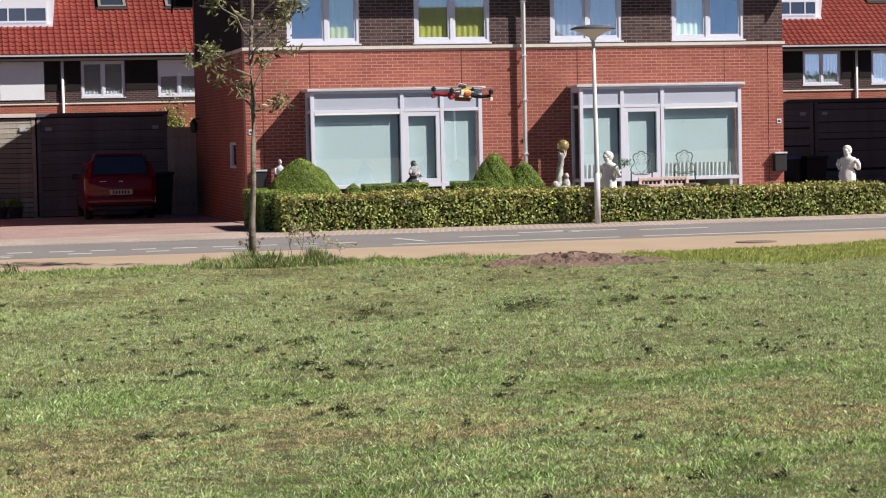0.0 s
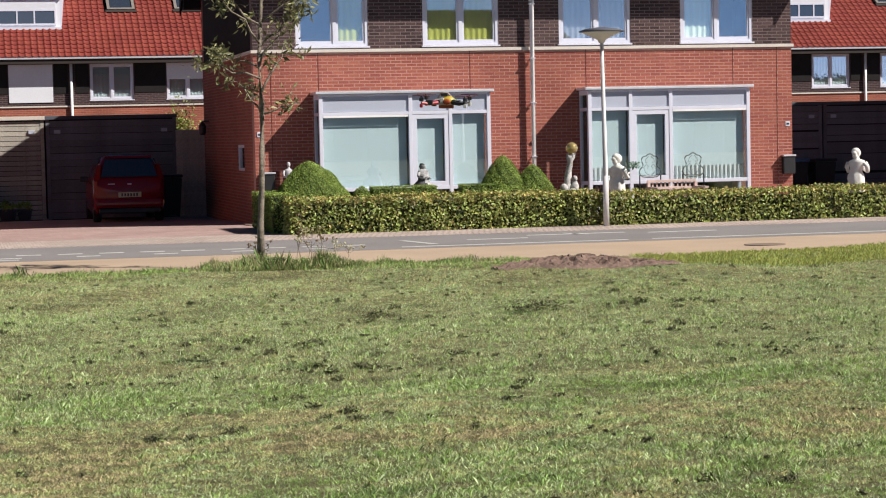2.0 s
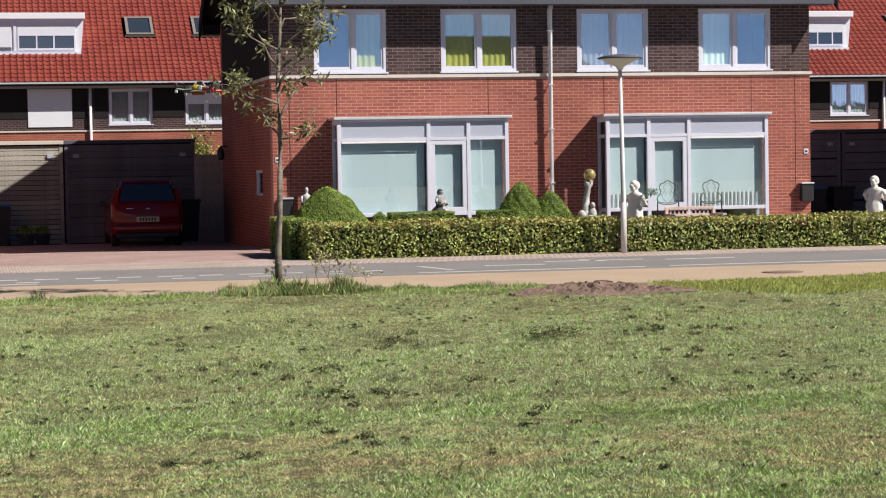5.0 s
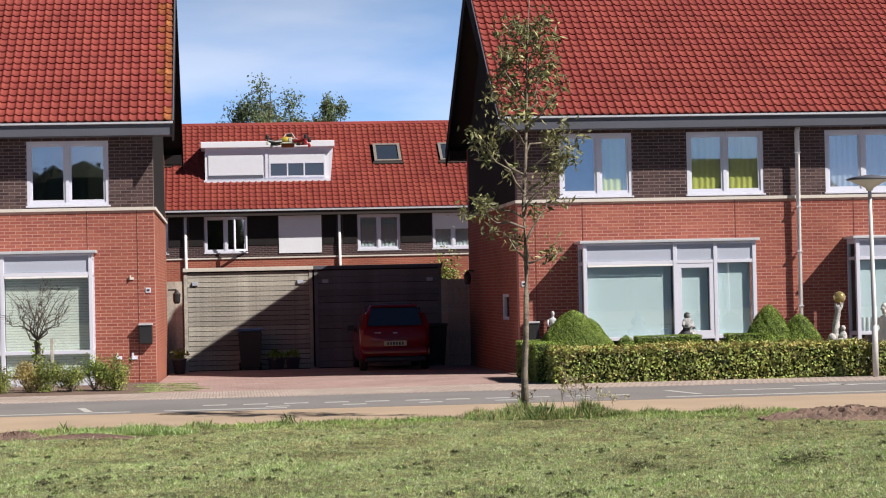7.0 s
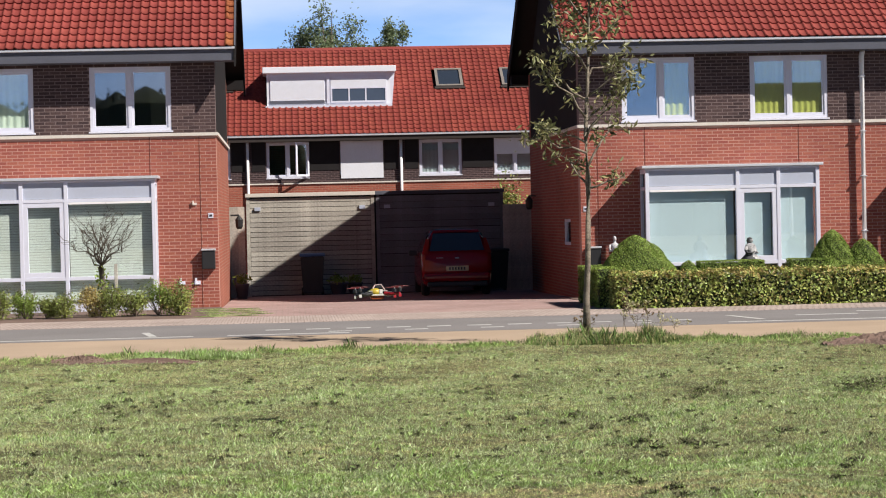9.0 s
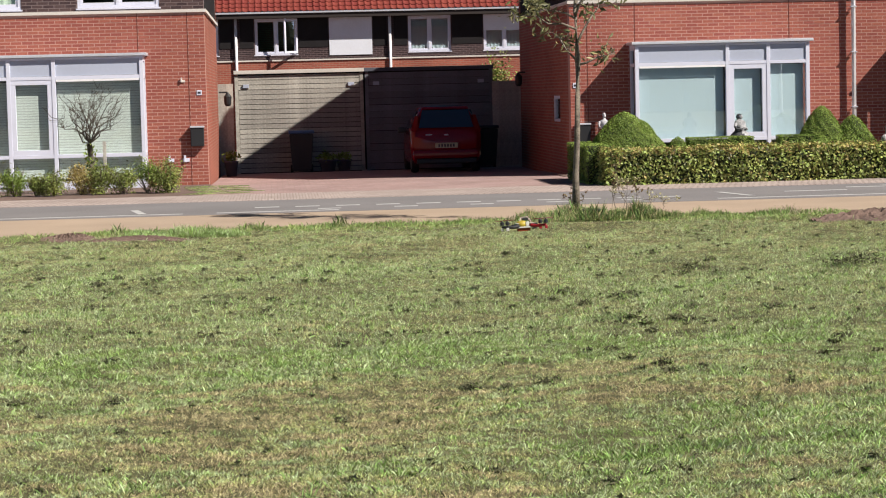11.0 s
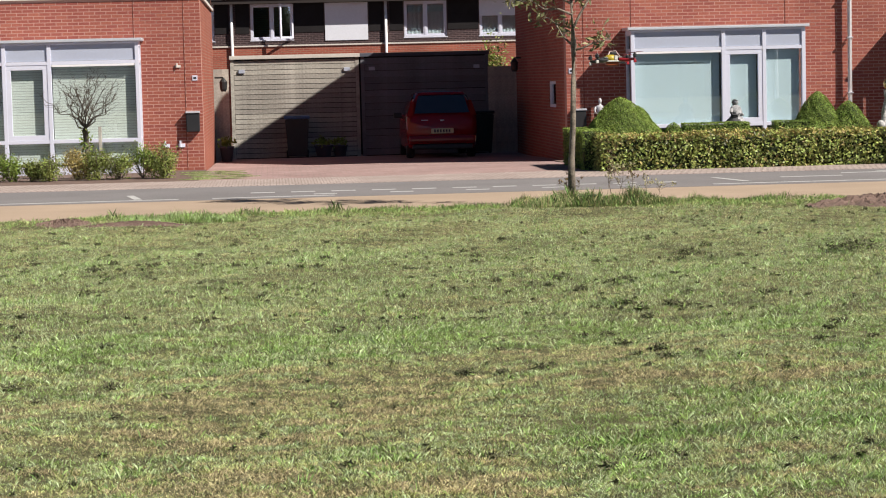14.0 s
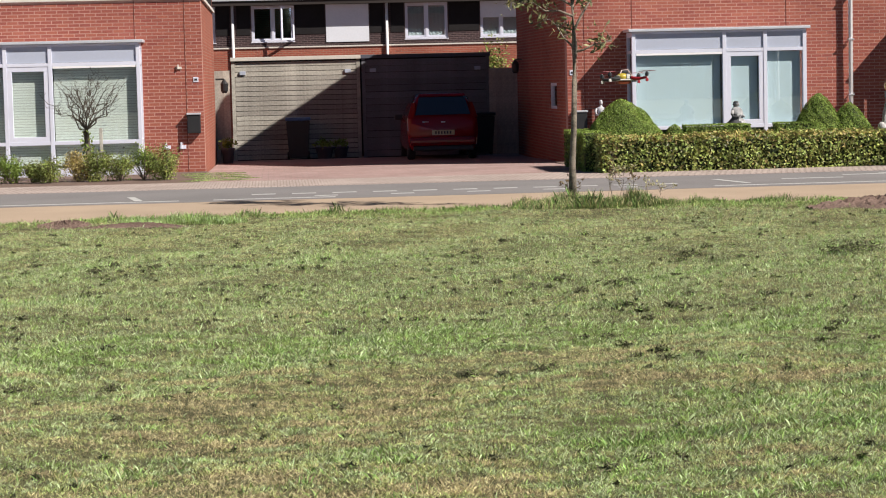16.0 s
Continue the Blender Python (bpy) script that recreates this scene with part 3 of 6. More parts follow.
    vs = [[bm.verts.new((x, y, z)) for y, z in prof] for x in xs]
    bm.faces.new(vs[0])
    bm.faces.new(vs[1][::-1])
    for i in range(6):
        bm.faces.new((vs[0][i], vs[1][i], vs[1][(i + 1) % 6], vs[0][(i + 1) % 6]))
    bmesh.ops.recalc_face_normals(bm, faces=bm.faces)
    roof = part("roof", bm, UNDER, h, "orange-red clay tile roof")
    for x, s in ((x0 - 0.44, 1), (x1 + 0.40, -1)):
        for ya, za, yb, zb in ((41.97, 5.02, RIDGE_Y, RIDGE_Z), (REAR + 0.70, 5.0, RIDGE_Y, RIDGE_Z)):
            bm = bmesh.new()
            vs = [bm.verts.new((xx, y, z)) for xx in (x, x + 0.04) for y, z in ((ya, za - 0.32), (ya, za + 0.06), (yb, zb + 0.06), (yb, zb - 0.38))]
            for f in ((0, 1, 2, 3), (7, 6, 5, 4), (0, 4, 5, 1), (1, 5, 6, 2), (2, 6, 7, 3), (3, 7, 4, 0)):
                bm.faces.new([vs[i] for i in f])
            bmesh.ops.recalc_face_normals(bm, faces=bm.faces)
            part("barge_board", bm, BOARD_DARK, h)
            bm = bmesh.new()
            tube(bm, [(x + 0.02, ya, za + 0.075), (x + 0.02, yb, zb + 0.075)], 0.016, 6)
            part("verge_trim", bm, FASCIA, h)
    ln = math.hypot(RIDGE_Z - EAVE, RIDGE_Y - 41.9)
    rows = 23
    m = Matrix.Translation((x0 - 0.40, 41.95, EAVE + 0.02)) @ Matrix.Rotation(SLOPE, 4, "X")
    tile_slope(roof, m, x1 - x0 + 0.80, rows, 0.168 if near else 0.33, ln / rows, TILE, TILES, (lambda i, j: i < 13) if near_tiles else None, verge=LICHEN if kinds["slatted"] else None)
    m = Matrix.Translation((x1 + 0.40, REAR + 0.72, EAVE)) @ Matrix.Rotation(math.pi, 4, "Z") @ Matrix.Rotation(SLOPE, 4, "X")
    tile_slope(roof, m, x1 - x0 + 0.80, 12, 0.45, ln / 12, TILE, TILES)
    bm = bmesh.new()
    tube(bm, [(x0 - 0.42, RIDGE_Y, RIDGE_Z + 0.03), (x1 + 0.42, RIDGE_Y, RIDGE_Z + 0.03)], 0.10, 10)
    part("ridge_tiles", bm, TILES, roof)
    # downpipe between the two homes
    bm = bmesh.new()
    tube(bm, [(11.61 + dx, FACE - 0.12, 4.83), (11.58 + dx, FACE - 0.13, 4.70), (11.58 + dx, FACE - 0.13, 0.0)], 0.052, 12)
    dp = part("downpipe", bm, PIPE, h, "pale plastic downpipe", True)
    for z in (1.2, 2.3, 3.2, 4.3):
        part("clip", boxes((11.522 + dx, 11.638 + dx, FACE - 0.188, FACE - 0.072, z, z + 0.02), (11.572 + dx, 11.588 + dx, FACE - 0.072, FACE - 0.003, z + 0.004, z + 0.014)), GUTTER, dp)
    for x in (6.22, 7.18, 10.3, 12.75, 15.95, 16.92):
        part("expansion_joint", boxes((x + dx - 0.006, x + dx + 0.006, FACE - 0.0065, FACE - 0.0030, 2.6 if x not in (6.22, 16.92) else 0.0, LEDGE - 0.02)), JOINT, h)
    return h


NET_GREY = material("grey_net_curtain", (0.22, 0.24, 0.26), rough=0.9, vary=0.15, scale=4, fine=20)
TEAL = ("curtain", 0.02, 0.98, CURTAIN)
RIGHT = {"slatted": False, "curtains": [(None, ("curtain", 0.0, 1.0, LIME)), (("curtain", 0.0, 1.0, LIME), ("curtain", 0.0, 1.0, LIME)), (("curtain", 0.0, 1.0, NET_GREY), ("curtain", 0.0, 1.0, NET_GREY)), (("curtain", 0.0, 1.0, CURTAIN), None)]}
LEFT = {"slatted": True, "curtains": [(None, None), (None, TEAL), (TEAL, TEAL), (None, None)]}
tagged(house(0.0, RIGHT, True), "pair of red brick homes with dark upper storey and tiled roof", "house", "pairs of homes")
tagged(house(-PERIOD, LEFT), "pair of red brick homes with white slatted blinds", "house", "pairs of homes")
# added out of view, placed so that its shadow covers the far garages
tagged(house(PERIOD_2 - 1.1, LEFT), "unseen pair of brick homes added to shade the far garages", "house", "pairs of homes")

# ---- ground ----
GRASS_EDGE, SAND_EDGE, ASPH_EDGE = 27.6, 31.4, 35.3


def strip(name, x0, x1, y0, y1, z, mat, label, thick=0.5):
    bm = boxes((x0, x1, y0, y1, z - thick, z))
    return tagged(link(name, bm, mat), label, kind="structure")


strip("ground", -1500, 1500, -1500, 3000, -0.42, SOIL, "earth that reaches the horizon", 1.0)
strip("sand_path", -120, 150, GRASS_EDGE - 0.3, SAND_EDGE, 0.0, SAND, "sand-coloured path beside the grass")
strip("road", -120, 150, SAND_EDGE, ASPH_EDGE, 0.004, ASPHALT, "grey asphalt cycle road")
strip("pavement", -120, 150, ASPH_EDGE, 37.6, 0.012, PAVER, "pinkish paver strip along the road")


def drive_z(y):
    """The driveways fall a little to the garages, and more before their doors."""
    return 0.008 - 0.14 * min(max((y - 41.0) / 8.5, 0.0), 1.0) - 0.07 * min(max((y - 51.6) / 1.4, 0.0), 1.0)


def driveway(name, x0, x1):
    bm = bmesh.new()
    ys = [37.6, 41.0, 44.0, 47.0, 49.5, 51.6, 53.0, 60.0]
    top = [[bm.verts.new((x, y, drive_z(y))) for x in (x0, x1)] for y in ys]
    low = [[bm.verts.new((x, y, -0.6)) for x in (x0, x1)] for y in ys]
    for i in range(len(ys) - 1):
        bm.faces.new((top[i][0], top[i][1], top[i + 1][1], top[i + 1][0]))
        for k in (0, 1):
            bm.faces.new((low[i][k], top[i][k], top[i + 1][k], low[i + 1][k]))
    bm.faces.new((low[0][0], low[0][1], top[0][1], top[0][0]))
    bmesh.ops.recalc_face_normals(bm, faces=bm.faces)
    return tagged(link(name, bm, CLINKER), "red clinker driveway that falls to the garages", kind="structure")


driveway("driveway", -1.3, 5.9)
driveway("driveway_2", 17.2, 26.2)
strip("back_yard", -30, -1.8, 51.3, 75.9, -0.2, SOIL, "plain yard soil behind the homes")
strip("back_yard_2", -1.3, 60, 60, 75.9, -0.2, SOIL, "plain yard soil behind the garages")
strip("front_garden", 5.6, 17.2, 36.7, FACE, 0.005, SOIL, "planted garden soil")
strip("front_garden_2", -16, -1.3, 37.6, FACE, 0.005, SOIL, "planted garden soil")

# ---- terraced homes behind ----
BACK, BACK_RIDGE_Y, BACK_RIDGE_Z, BACK_EAVE = 76.0, 80.6, 7.96, 4.62


def terrace_unit(x0, wins, panels, dormer, lights, near=False):
    """One home of the terrace: x0 is its party line; wins, panels and dormer in metres from it."""
    h = empty("terraced_house")
    x1 = x0 + 5.41
    holes = [(x0 + a, x0 + b, 3.16, 4.42) for a, b, *_ in wins]
    part("front_wall", boxes((x0, x1, BACK, BACK + 0.3, -0.2, 2.93)), BRICK_X, h)
    part("upper_wall", wall_x(bmesh.new(), x0, x1, 2.98, 4.5, BACK + 0.01, BACK + 0.3, holes), DARK_X, h, "dark brick upper wall")
    part("ledge", boxes((x0, x1, BACK - 0.04, BACK + 0.3, 2.93, 2.98)), TRIM, h)
    part("rear_wall", boxes((x0, x1, 85.0, 85.3, -0.2, 4.5), (x0, x1, BACK + 2.5, BACK + 2.6, 0, 4.5)), BRICK_X, h)
    part("side_wall", boxes((x0, x0 + 0.1, BACK + 0.3, 85.0, -0.2, 4.5), (x1 - 0.1, x1, BACK + 0.3, 85.0, -0.2, 4.5)), BRICK_Y, h)
    for a, b, top in wins:
        mid = x0 + (a + b) / 2
        w = window(h, x0 + a, x0 + b, 3.16, 4.42, BACK + 0.05, mid, None if top == "open" else GLASS_SKY, None if top == "open" else NET, None if top == "open" else NET)
        if top == "shade":
            part("outside_blind", boxes((x0 + a, x0 + b, BACK - 0.03, BACK + 0.03, 3.85, 4.42)), TERRACE_WHITE, w)
        if top == "open":
            sash = part("open_casement", boxes((0, 0.6, 0, 0.05, 3.2, 3.27), (0, 0.6, 0, 0.05, 4.33, 4.4), (0, 0.07, 0, 0.05, 3.27, 4.33), (0.53, 0.6, 0, 0.05, 3.27, 4.33)), WHITE, w)
            sash.matrix_basis = pose(x0 + b - 0.02, BACK - 0.02, 0, 0, 0, -140)
    edges = [0.14] + [e for a, b in sorted([(w[0], w[1]) for w in wins] + list(panels)) for e in (a - 0.04, b + 0.04)] + [5.3]
    # near-black infill boards, which also hold the eave shadow down to 3.40
    for a, b in zip(edges[::2], edges[1::2]):
        part("dark_panel", boxes((x0 + a, x0 + b, BACK - 0.012, BACK + 0.009, 3.40, 4.43)), BOARD_DARK, h, "black board infill with the eave shadow in its colour")
    for a, b in panels:
        part("white_panel", boxes((x0 + a, x0 + b, BACK - 0.02, BACK + 0.009, 3.10, 4.42), bevel=0.004), TERRACE_WHITE, h)
    part("fascia", boxes((x0, x1, BACK - 0.45, BACK, 4.44, 4.62)), FASCIA, h)
    part("gutter", boxes((x0, x1, BACK - 0.55, BACK - 0.45, 4.58, 4.66), bevel=0.01), GUTTER, h)
    bm = bmesh.new()
    tube(bm, [(x0, BACK - 0.08, 4.5), (x0, BACK - 0.08, 0.0)], 0.05, 8)
    part("downpipe", bm, PIPE, h, smooth=True)
    bm = bmesh.new()
    prof = [(BACK - 0.5, BACK_EAVE - 0.05), (BACK_RIDGE_Y, BACK_RIDGE_Z - 0.08), (85.6, BACK_EAVE - 0.05), (85.6, BACK_EAVE - 0.2), (BACK_RIDGE_Y, BACK_RIDGE_Z - 0.3), (BACK - 0.5, BACK_EAVE - 0.2)]
    vs = [[bm.verts.new((x, y, z)) for y, z in prof] for x in (x0, x1)]
    bm.faces.new(vs[0])
    bm.faces.new(vs[1][::-1])
    for i in range(6):
        bm.faces.new((vs[0][i], vs[1][i], vs[1][(i + 1) % 6], vs[0][(i + 1) % 6]))
    bmesh.ops.recalc_face_normals(bm, faces=bm.faces)
    roof = part("roof", bm, UNDER, h, "red clay tile roof")
    run, rise = BACK_RIDGE_Y - (BACK - 0.5), BACK_RIDGE_Z - BACK_EAVE
    ang, ln, rows = math.atan2(rise, run), math.hypot(rise, run), 22
    m = Matrix.Translation((x0, BACK - 0.55, BACK_EAVE + 0.02)) @ Matrix.Rotation(ang, 4, "X")
    blocked = []
    if dormer:
        blocked.append((dormer[0], dormer[1], 1.95, 4.1))
    for a, b, za, zb in lights:
        s0 = (za - BACK_EAVE) / math.sin(ang)
        s1 = (zb - BACK_EAVE) / math.sin(ang)
        blocked.append((a, b, s0, s1))
    tile_slope(roof, m, 5.41, rows, 0.226, ln / rows, TILE, TILES_FAR, None, lambda x, s: any(a < x < b and c < s < d for a, b, c, d in blocked), 0.032, 0.026)
    bm = bmesh.new()
    tube(bm, [(x0, BACK_RIDGE_Y, BACK_RIDGE_Z + 0.02), (x1, BACK_RIDGE_Y, BACK_RIDGE_Z + 0.02)], 0.11, 8)
    part("ridge_tiles", bm, TILES, roof)
    if dormer:
        a, b = x0 + dormer[0], x0 + dormer[1]
        yf, zb, zt = BACK + 1.15, 5.72, 6.92
        d = part("dormer", boxes((a, b, yf, yf + 3.0, zb, zt)), TERRACE_WHITE, h, "white flat-roofed dormer")
        part("dormer_roof", boxes((a - 0.14, b + 0.20, yf - 0.2, yf + 3.1, zt, zt + 0.22), bevel=0.02), TERRACE_WHITE, d)
        part("flashing", boxes((a - 0.05, b + 0.05, yf - 0.12, yf - 0.002, zb - 0.05, zb + 0.05)), WHITE, d)
        mid = (a + b) / 2 - 0.05
        part("shutter", boxes((a + 0.12, mid - 0.1, yf - 0.03, yf - 0.002, zb + 0.22, zt - 0.1), bevel=0.004), SHUTTER, d)
        part("shutter", boxes((mid + 0.12, b - 0.14, yf - 0.03, yf - 0.002, zt - 0.52, zt - 0.1), bevel=0.004), SHUTTER, d)
        part("frame", boxes((mid + 0.12, b - 0.14, yf - 0.04, yf - 0.002, zb + 0.12, zb + 0.18), (mid + 0.12, b - 0.14, yf - 0.04, yf - 0.002, zb + 0.62, zb + 0.68),
                            *[(x, x + 0.05, yf - 0.04, yf - 0.002, zb + 0.18, zb + 0.62) for x in (mid + 0.12, mid + 0.75, mid + 1.35, b - 0.19)]), WHITE, d)
        part("pane", boxes((mid + 0.17, b - 0.19, yf - 0.02, yf - 0.004, zb + 0.18, zb + 0.62)), GLASS_BLACK, d)
        part("post", boxes((mid - 0.02, mid + 0.08, yf - 0.045, yf - 0.002, zb + 0.1, zt)), WHITE, d)
        bm = bmesh.new()
        vs = [bm.verts.new(p) for p in ((b, yf, zb), (b + 0.05, yf, zb), (b + 0.16, yf, zt), (b, yf, zt), (b, yf + 1.6, zb), (b + 0.05, yf + 1.6, zb), (b + 0.16, yf + 1.6, zt), (b, yf + 1.6, zt))]
        for f in ((0, 1, 2, 3), (7, 6, 5, 4), (1, 5, 6, 2), (0, 3, 7, 4), (3, 2, 6, 7), (0, 4, 5, 1)):
            bm.faces.new([vs[i] for i in f])
        bmesh.ops.recalc_face_normals(bm, faces=bm.faces)
        part("cheek", bm, WHITE, d)
        if dormer[1] - dormer[0] > 3:
            part("sill_rail", boxes((a + 0.1, mid - 0.1, yf - 0.03, yf - 0.002, zb + 0.1, zb + 0.2)), FASCIA, d)
    for a, b, za, zb in lights:
        s0, s1 = (za - BACK_EAVE) / math.sin(ang), (zb - BACK_EAVE) / math.sin(ang)
        sk = part("roof_window", boxes((a, b, s0, s0 + 0.1, 0, 0.09), (a, b, s1 - 0.1, s1, 0, 0.09), (a, a + 0.1, s0 + 0.1, s1 - 0.1, 0, 0.09), (b - 0.1, b, s0 + 0.1, s1 - 0.1, 0, 0.09)), SKYFRAME, h)
        sk.matrix_basis = m
        part("pane", boxes((a + 0.1, b - 0.1, s0 + 0.1, s1 - 0.1, 0.03, 0.05)), GLASS_BLACK, sk)
        part("flashing", boxes((a - 0.06, b + 0.06, s0 - 0.16, s0 - 0.002, 0.03, 0.06)), UNDER, sk)
    return h


TERRACE_WHITE = material("white_terrace_board", (0.72, 0.735, 0.80), rough=0.6, vary=0.05, scale=1, fine=20)
GLASS_SKY = glass_material("mirroring_glass", (0.86, 0.90, 0.90), 0.26)
NET = ("curtain", 0.01, 0.99, material("white_net_curtain", (0.64, 0.71, 0.73), rough=0.9, vary=0.06))
SKYFRAME = material("grey_brown_metal", (0.20, 0.175, 0.16), rough=0.6)
SHUTTER = material("white_shutter", (0.66, 0.68, 0.75), rough=0.6, vary=0.04)
GLASS_BLACK = material("dark_glass", (0.03, 0.04, 0.06), rough=0.04, vary=0.05, spec=0.9)
UNIT_A = dict(wins=[(0.66, 2.15, "open")], panels=[(3.27, 4.78)], dormer=(0.72, 5.15), lights=[])
UNIT_B = dict(wins=[(0.65, 2.16, "plain"), (3.32, 4.80, "shade")], panels=[], dormer=None, lights=[(1.46, 2.45, 6.35, 7.05), (3.87, 4.86, 6.35, 7.05)])
UNIT_C = dict(wins=[(0.65, 2.16, "plain"), (3.30, 4.83, "plain")], panels=[], dormer=(1.9, 4.6), lights=[])
UNIT_D = dict(wins=[(0.65, 2.16, "plain"), (3.28, 4.81, "plain")], panels=[], dormer=(0.6, 4.45), lights=[])
for k, u in ((-3, UNIT_B), (-2, UNIT_C), (-1, UNIT_B), (0, UNIT_A), (1, UNIT_B), (2, UNIT_C), (3, UNIT_B), (4, UNIT_A), (5, UNIT_D), (6, UNIT_B), (7, UNIT_B), (8, UNIT_C)):
    tagged(terrace_unit(-1.29 + 5.41 * k + (2.63 if k >= 5 else 0), **u), "brick terraced home with red tiled roof behind the garages", "house", "terrace behind the garages")

def wall_stub(x, z, w, h, mat, label, name="vent_stub"):
    v = empty(name, pose(x, FACE, z))
    part("plate", boxes((0, w, -0.025, -0.002, 0, h * 0.55), bevel=0.004), mat, v)
    part("spout", boxes((w * 0.15, w * 0.45, -0.05, -0.026, 0, h), bevel=0.006), mat, v)
    return tagged(v, label, "vent")


for sx in (-2.13, -1.83):
    wall_stub(sx, 0.46, 0.13, 0.13, WHITE, "small white vent stub low on the brick wall")
wall_stub(-1.84, 2.02, 0.10, 0.09, TRIM, "small pale wall sensor on the brick", "wall_sensor")

# ---- wooden garages between the homes ----


def garage(x0, x1, mat, label):
    g = empty("garage")
    yf, top, low = 53.3, 2.30, -0.19
    part("body", boxes((x0 + 0.03, x1 - 0.03, yf + 0.03, yf + 5.6, low, top - 0.02)), BOARD_DARK, g)
    n = 20 if mat is PLANK else 15
    hgt = (top - 0.08 - low) / n
    bm = boxes((x0 + 0.09, x1 - 0.09, 0, 0.028, 0, hgt - (0.013 if mat is PLANK else 0.008)), bevel=0.004)
    plank = part("plank", bm, mat, g)
    plank.matrix_basis = pose(0, yf, low + 0.02)
    for i in range(1, n):
        share("plank", plank.data, g, pose(random.uniform(-0.004, 0.004), yf + random.uniform(-0.004, 0.004), low + 0.02 + i * hgt, 0, random.uniform(-0.08, 0.08), 0))
    for x in (x0, x1 - 0.088):
        part("corner_post", boxes((x, x + 0.086, yf - 0.012, yf + 0.06, low, top - 0.04)), mat, g)
    part("roof_edge", boxes((x0 - 0.02, x1 + 0.02, yf - 0.06, yf + 5.65, top - 0.04, top + 0.05), bevel=0.008), FASCIA if mat is PLANK_DARK else TRIM, g)
    for x in (x0 + 0.2, x1 - 0.38):
        part("lamp_plate", boxes((x, x + 0.15, yf - 0.04, yf - 0.006, top - 0.38, top - 0.29), bevel=0.006), PANEL, g)
    return tagged(g, label, "garage", "garages between the homes")


for dx in (0, PERIOD_2):
    garage(-0.97 + dx, 2.20 + dx, PLANK if dx == 0 else PLANK_DARK, "grey weathered plank garage with a flat roof" if dx == 0 else "dark plank garage with a flat roof")
    garage(2.24 + dx, 5.42 + dx, PLANK_DARK, "dark plank garage with a flat roof")


def fence(x0, x1, y, z1, mat, label):
    f = empty("fence")
    n = max(2, int((x1 - x0) / 0.14))
    w = (x1 - x0) / n
    first = part("board", boxes((0.0005, w - 0.0005, 0, 0.03, -0.2, z1), bevel=0.003), mat, f)
    first.matrix_basis = pose(x0, y, 0)
    for i in range(1, n):
        share("board", first.data, f, pose(x0 + i * w, y + random.uniform(-0.006, 0.006), 0))
    part("rail", boxes((x0, x1, y + 0.031, y + 0.08, 0.4, 0.5), (x0, x1, y + 0.031, y + 0.08, z1 - 0.4, z1 - 0.3)), mat, f)
    return tagged(f, label, "fence")


fence(5.37, 6.35, 53.0, 1.95, PLANK, "grey plank fence beside the garage")
fence(-1.75, -0.98, 51.3, 2.02, PLANK, "grey plank fence beside the garage")
fence(25.7, 26.1, 53.0, 1.9, PLANK_DARK, "dark plank fence beside the garage")

# ---- planting ----
RNG = np.random.default_rng(7)


def hedge(x0, x1, y0, y1, h, count, size, mat, label, deep=0.09, rough=0.02):
    """A clipped hedge: a core coloured near-black for inner shade, and leaves over its faces, thicker along the edges.
    """
    g = empty("hedge")
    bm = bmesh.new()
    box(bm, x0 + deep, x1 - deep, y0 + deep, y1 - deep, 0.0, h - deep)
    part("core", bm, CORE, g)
    lx, ly = x1 - x0, y1 - y0
    areas = np.array([lx * h, lx * ly, ly * h, ly * h, lx * h * 0.3])
    which = RNG.choice(5, size=count, p=areas / areas.sum())
    a, b = RNG.random(count), RNG.random(count)
    p, o = np.zeros((count, 3)), np.zeros((count, 3))
    for k, (px, py, pz, n) in enumerate(((a, 0, b, (0, -1, 0)), (a, b, 1, (0, 0, 1)), (0, a, b, (-1, 0, 0)), (1, a, b, (1, 0, 0)), (a, 1, b, (0, 1, 0)))):
        s = which == k
        for c, v in enumerate((px, py, pz)):
            p[s, c] = v[s] if isinstance(v, np.ndarray) else v
        o[s] = n
    p = p * (lx, ly, h) + (x0, y0, 0)
    lump = np.sin(p[:, 0] * 5.1) * np.sin(p[:, 2] * 9.0 + p[:, 0] * 2) * 0.5 + np.sin(p[:, 0] * 1.7) * 0.4
    gap = np.sin(p[:, 0] * 41 + 3 * np.sin(p[:, 2] * 17)) * np.sin(p[:, 2] * 53 + 4 * np.sin(p[:, 0] * 13)) * np.sin((p[:, 1] - y0) * 47 + 1.3)
    gap = np.where(np.abs(o[:, 1]) > 0.5, np.sin(p[:, 0] * 41 + 3 * np.sin(p[:, 2] * 17)) * np.sin(p[:, 2] * 53 + 4 * np.sin(p[:, 0] * 13)), gap)
    p += o * (lump * rough + gap * rough - 0.4 * rough + RNG.normal(0, rough, count))[:, None]
    p[:, 2] = np.maximum(p[:, 2], 0.02)
    kind_of = None
    if isinstance(mat, list):
        kind_of = (RNG.random(count) < 0.06 + 0.38 * np.clip((p[:, 2] / h - 0.72) / 0.28, 0, 1)).astype(int)
    leaf_cloud("foliage", p, size, mat, g, RNG, o + (0, -0.1, 0.45), 1.45, 0.75, kind_of)
    return tagged(g, label, "hedge")


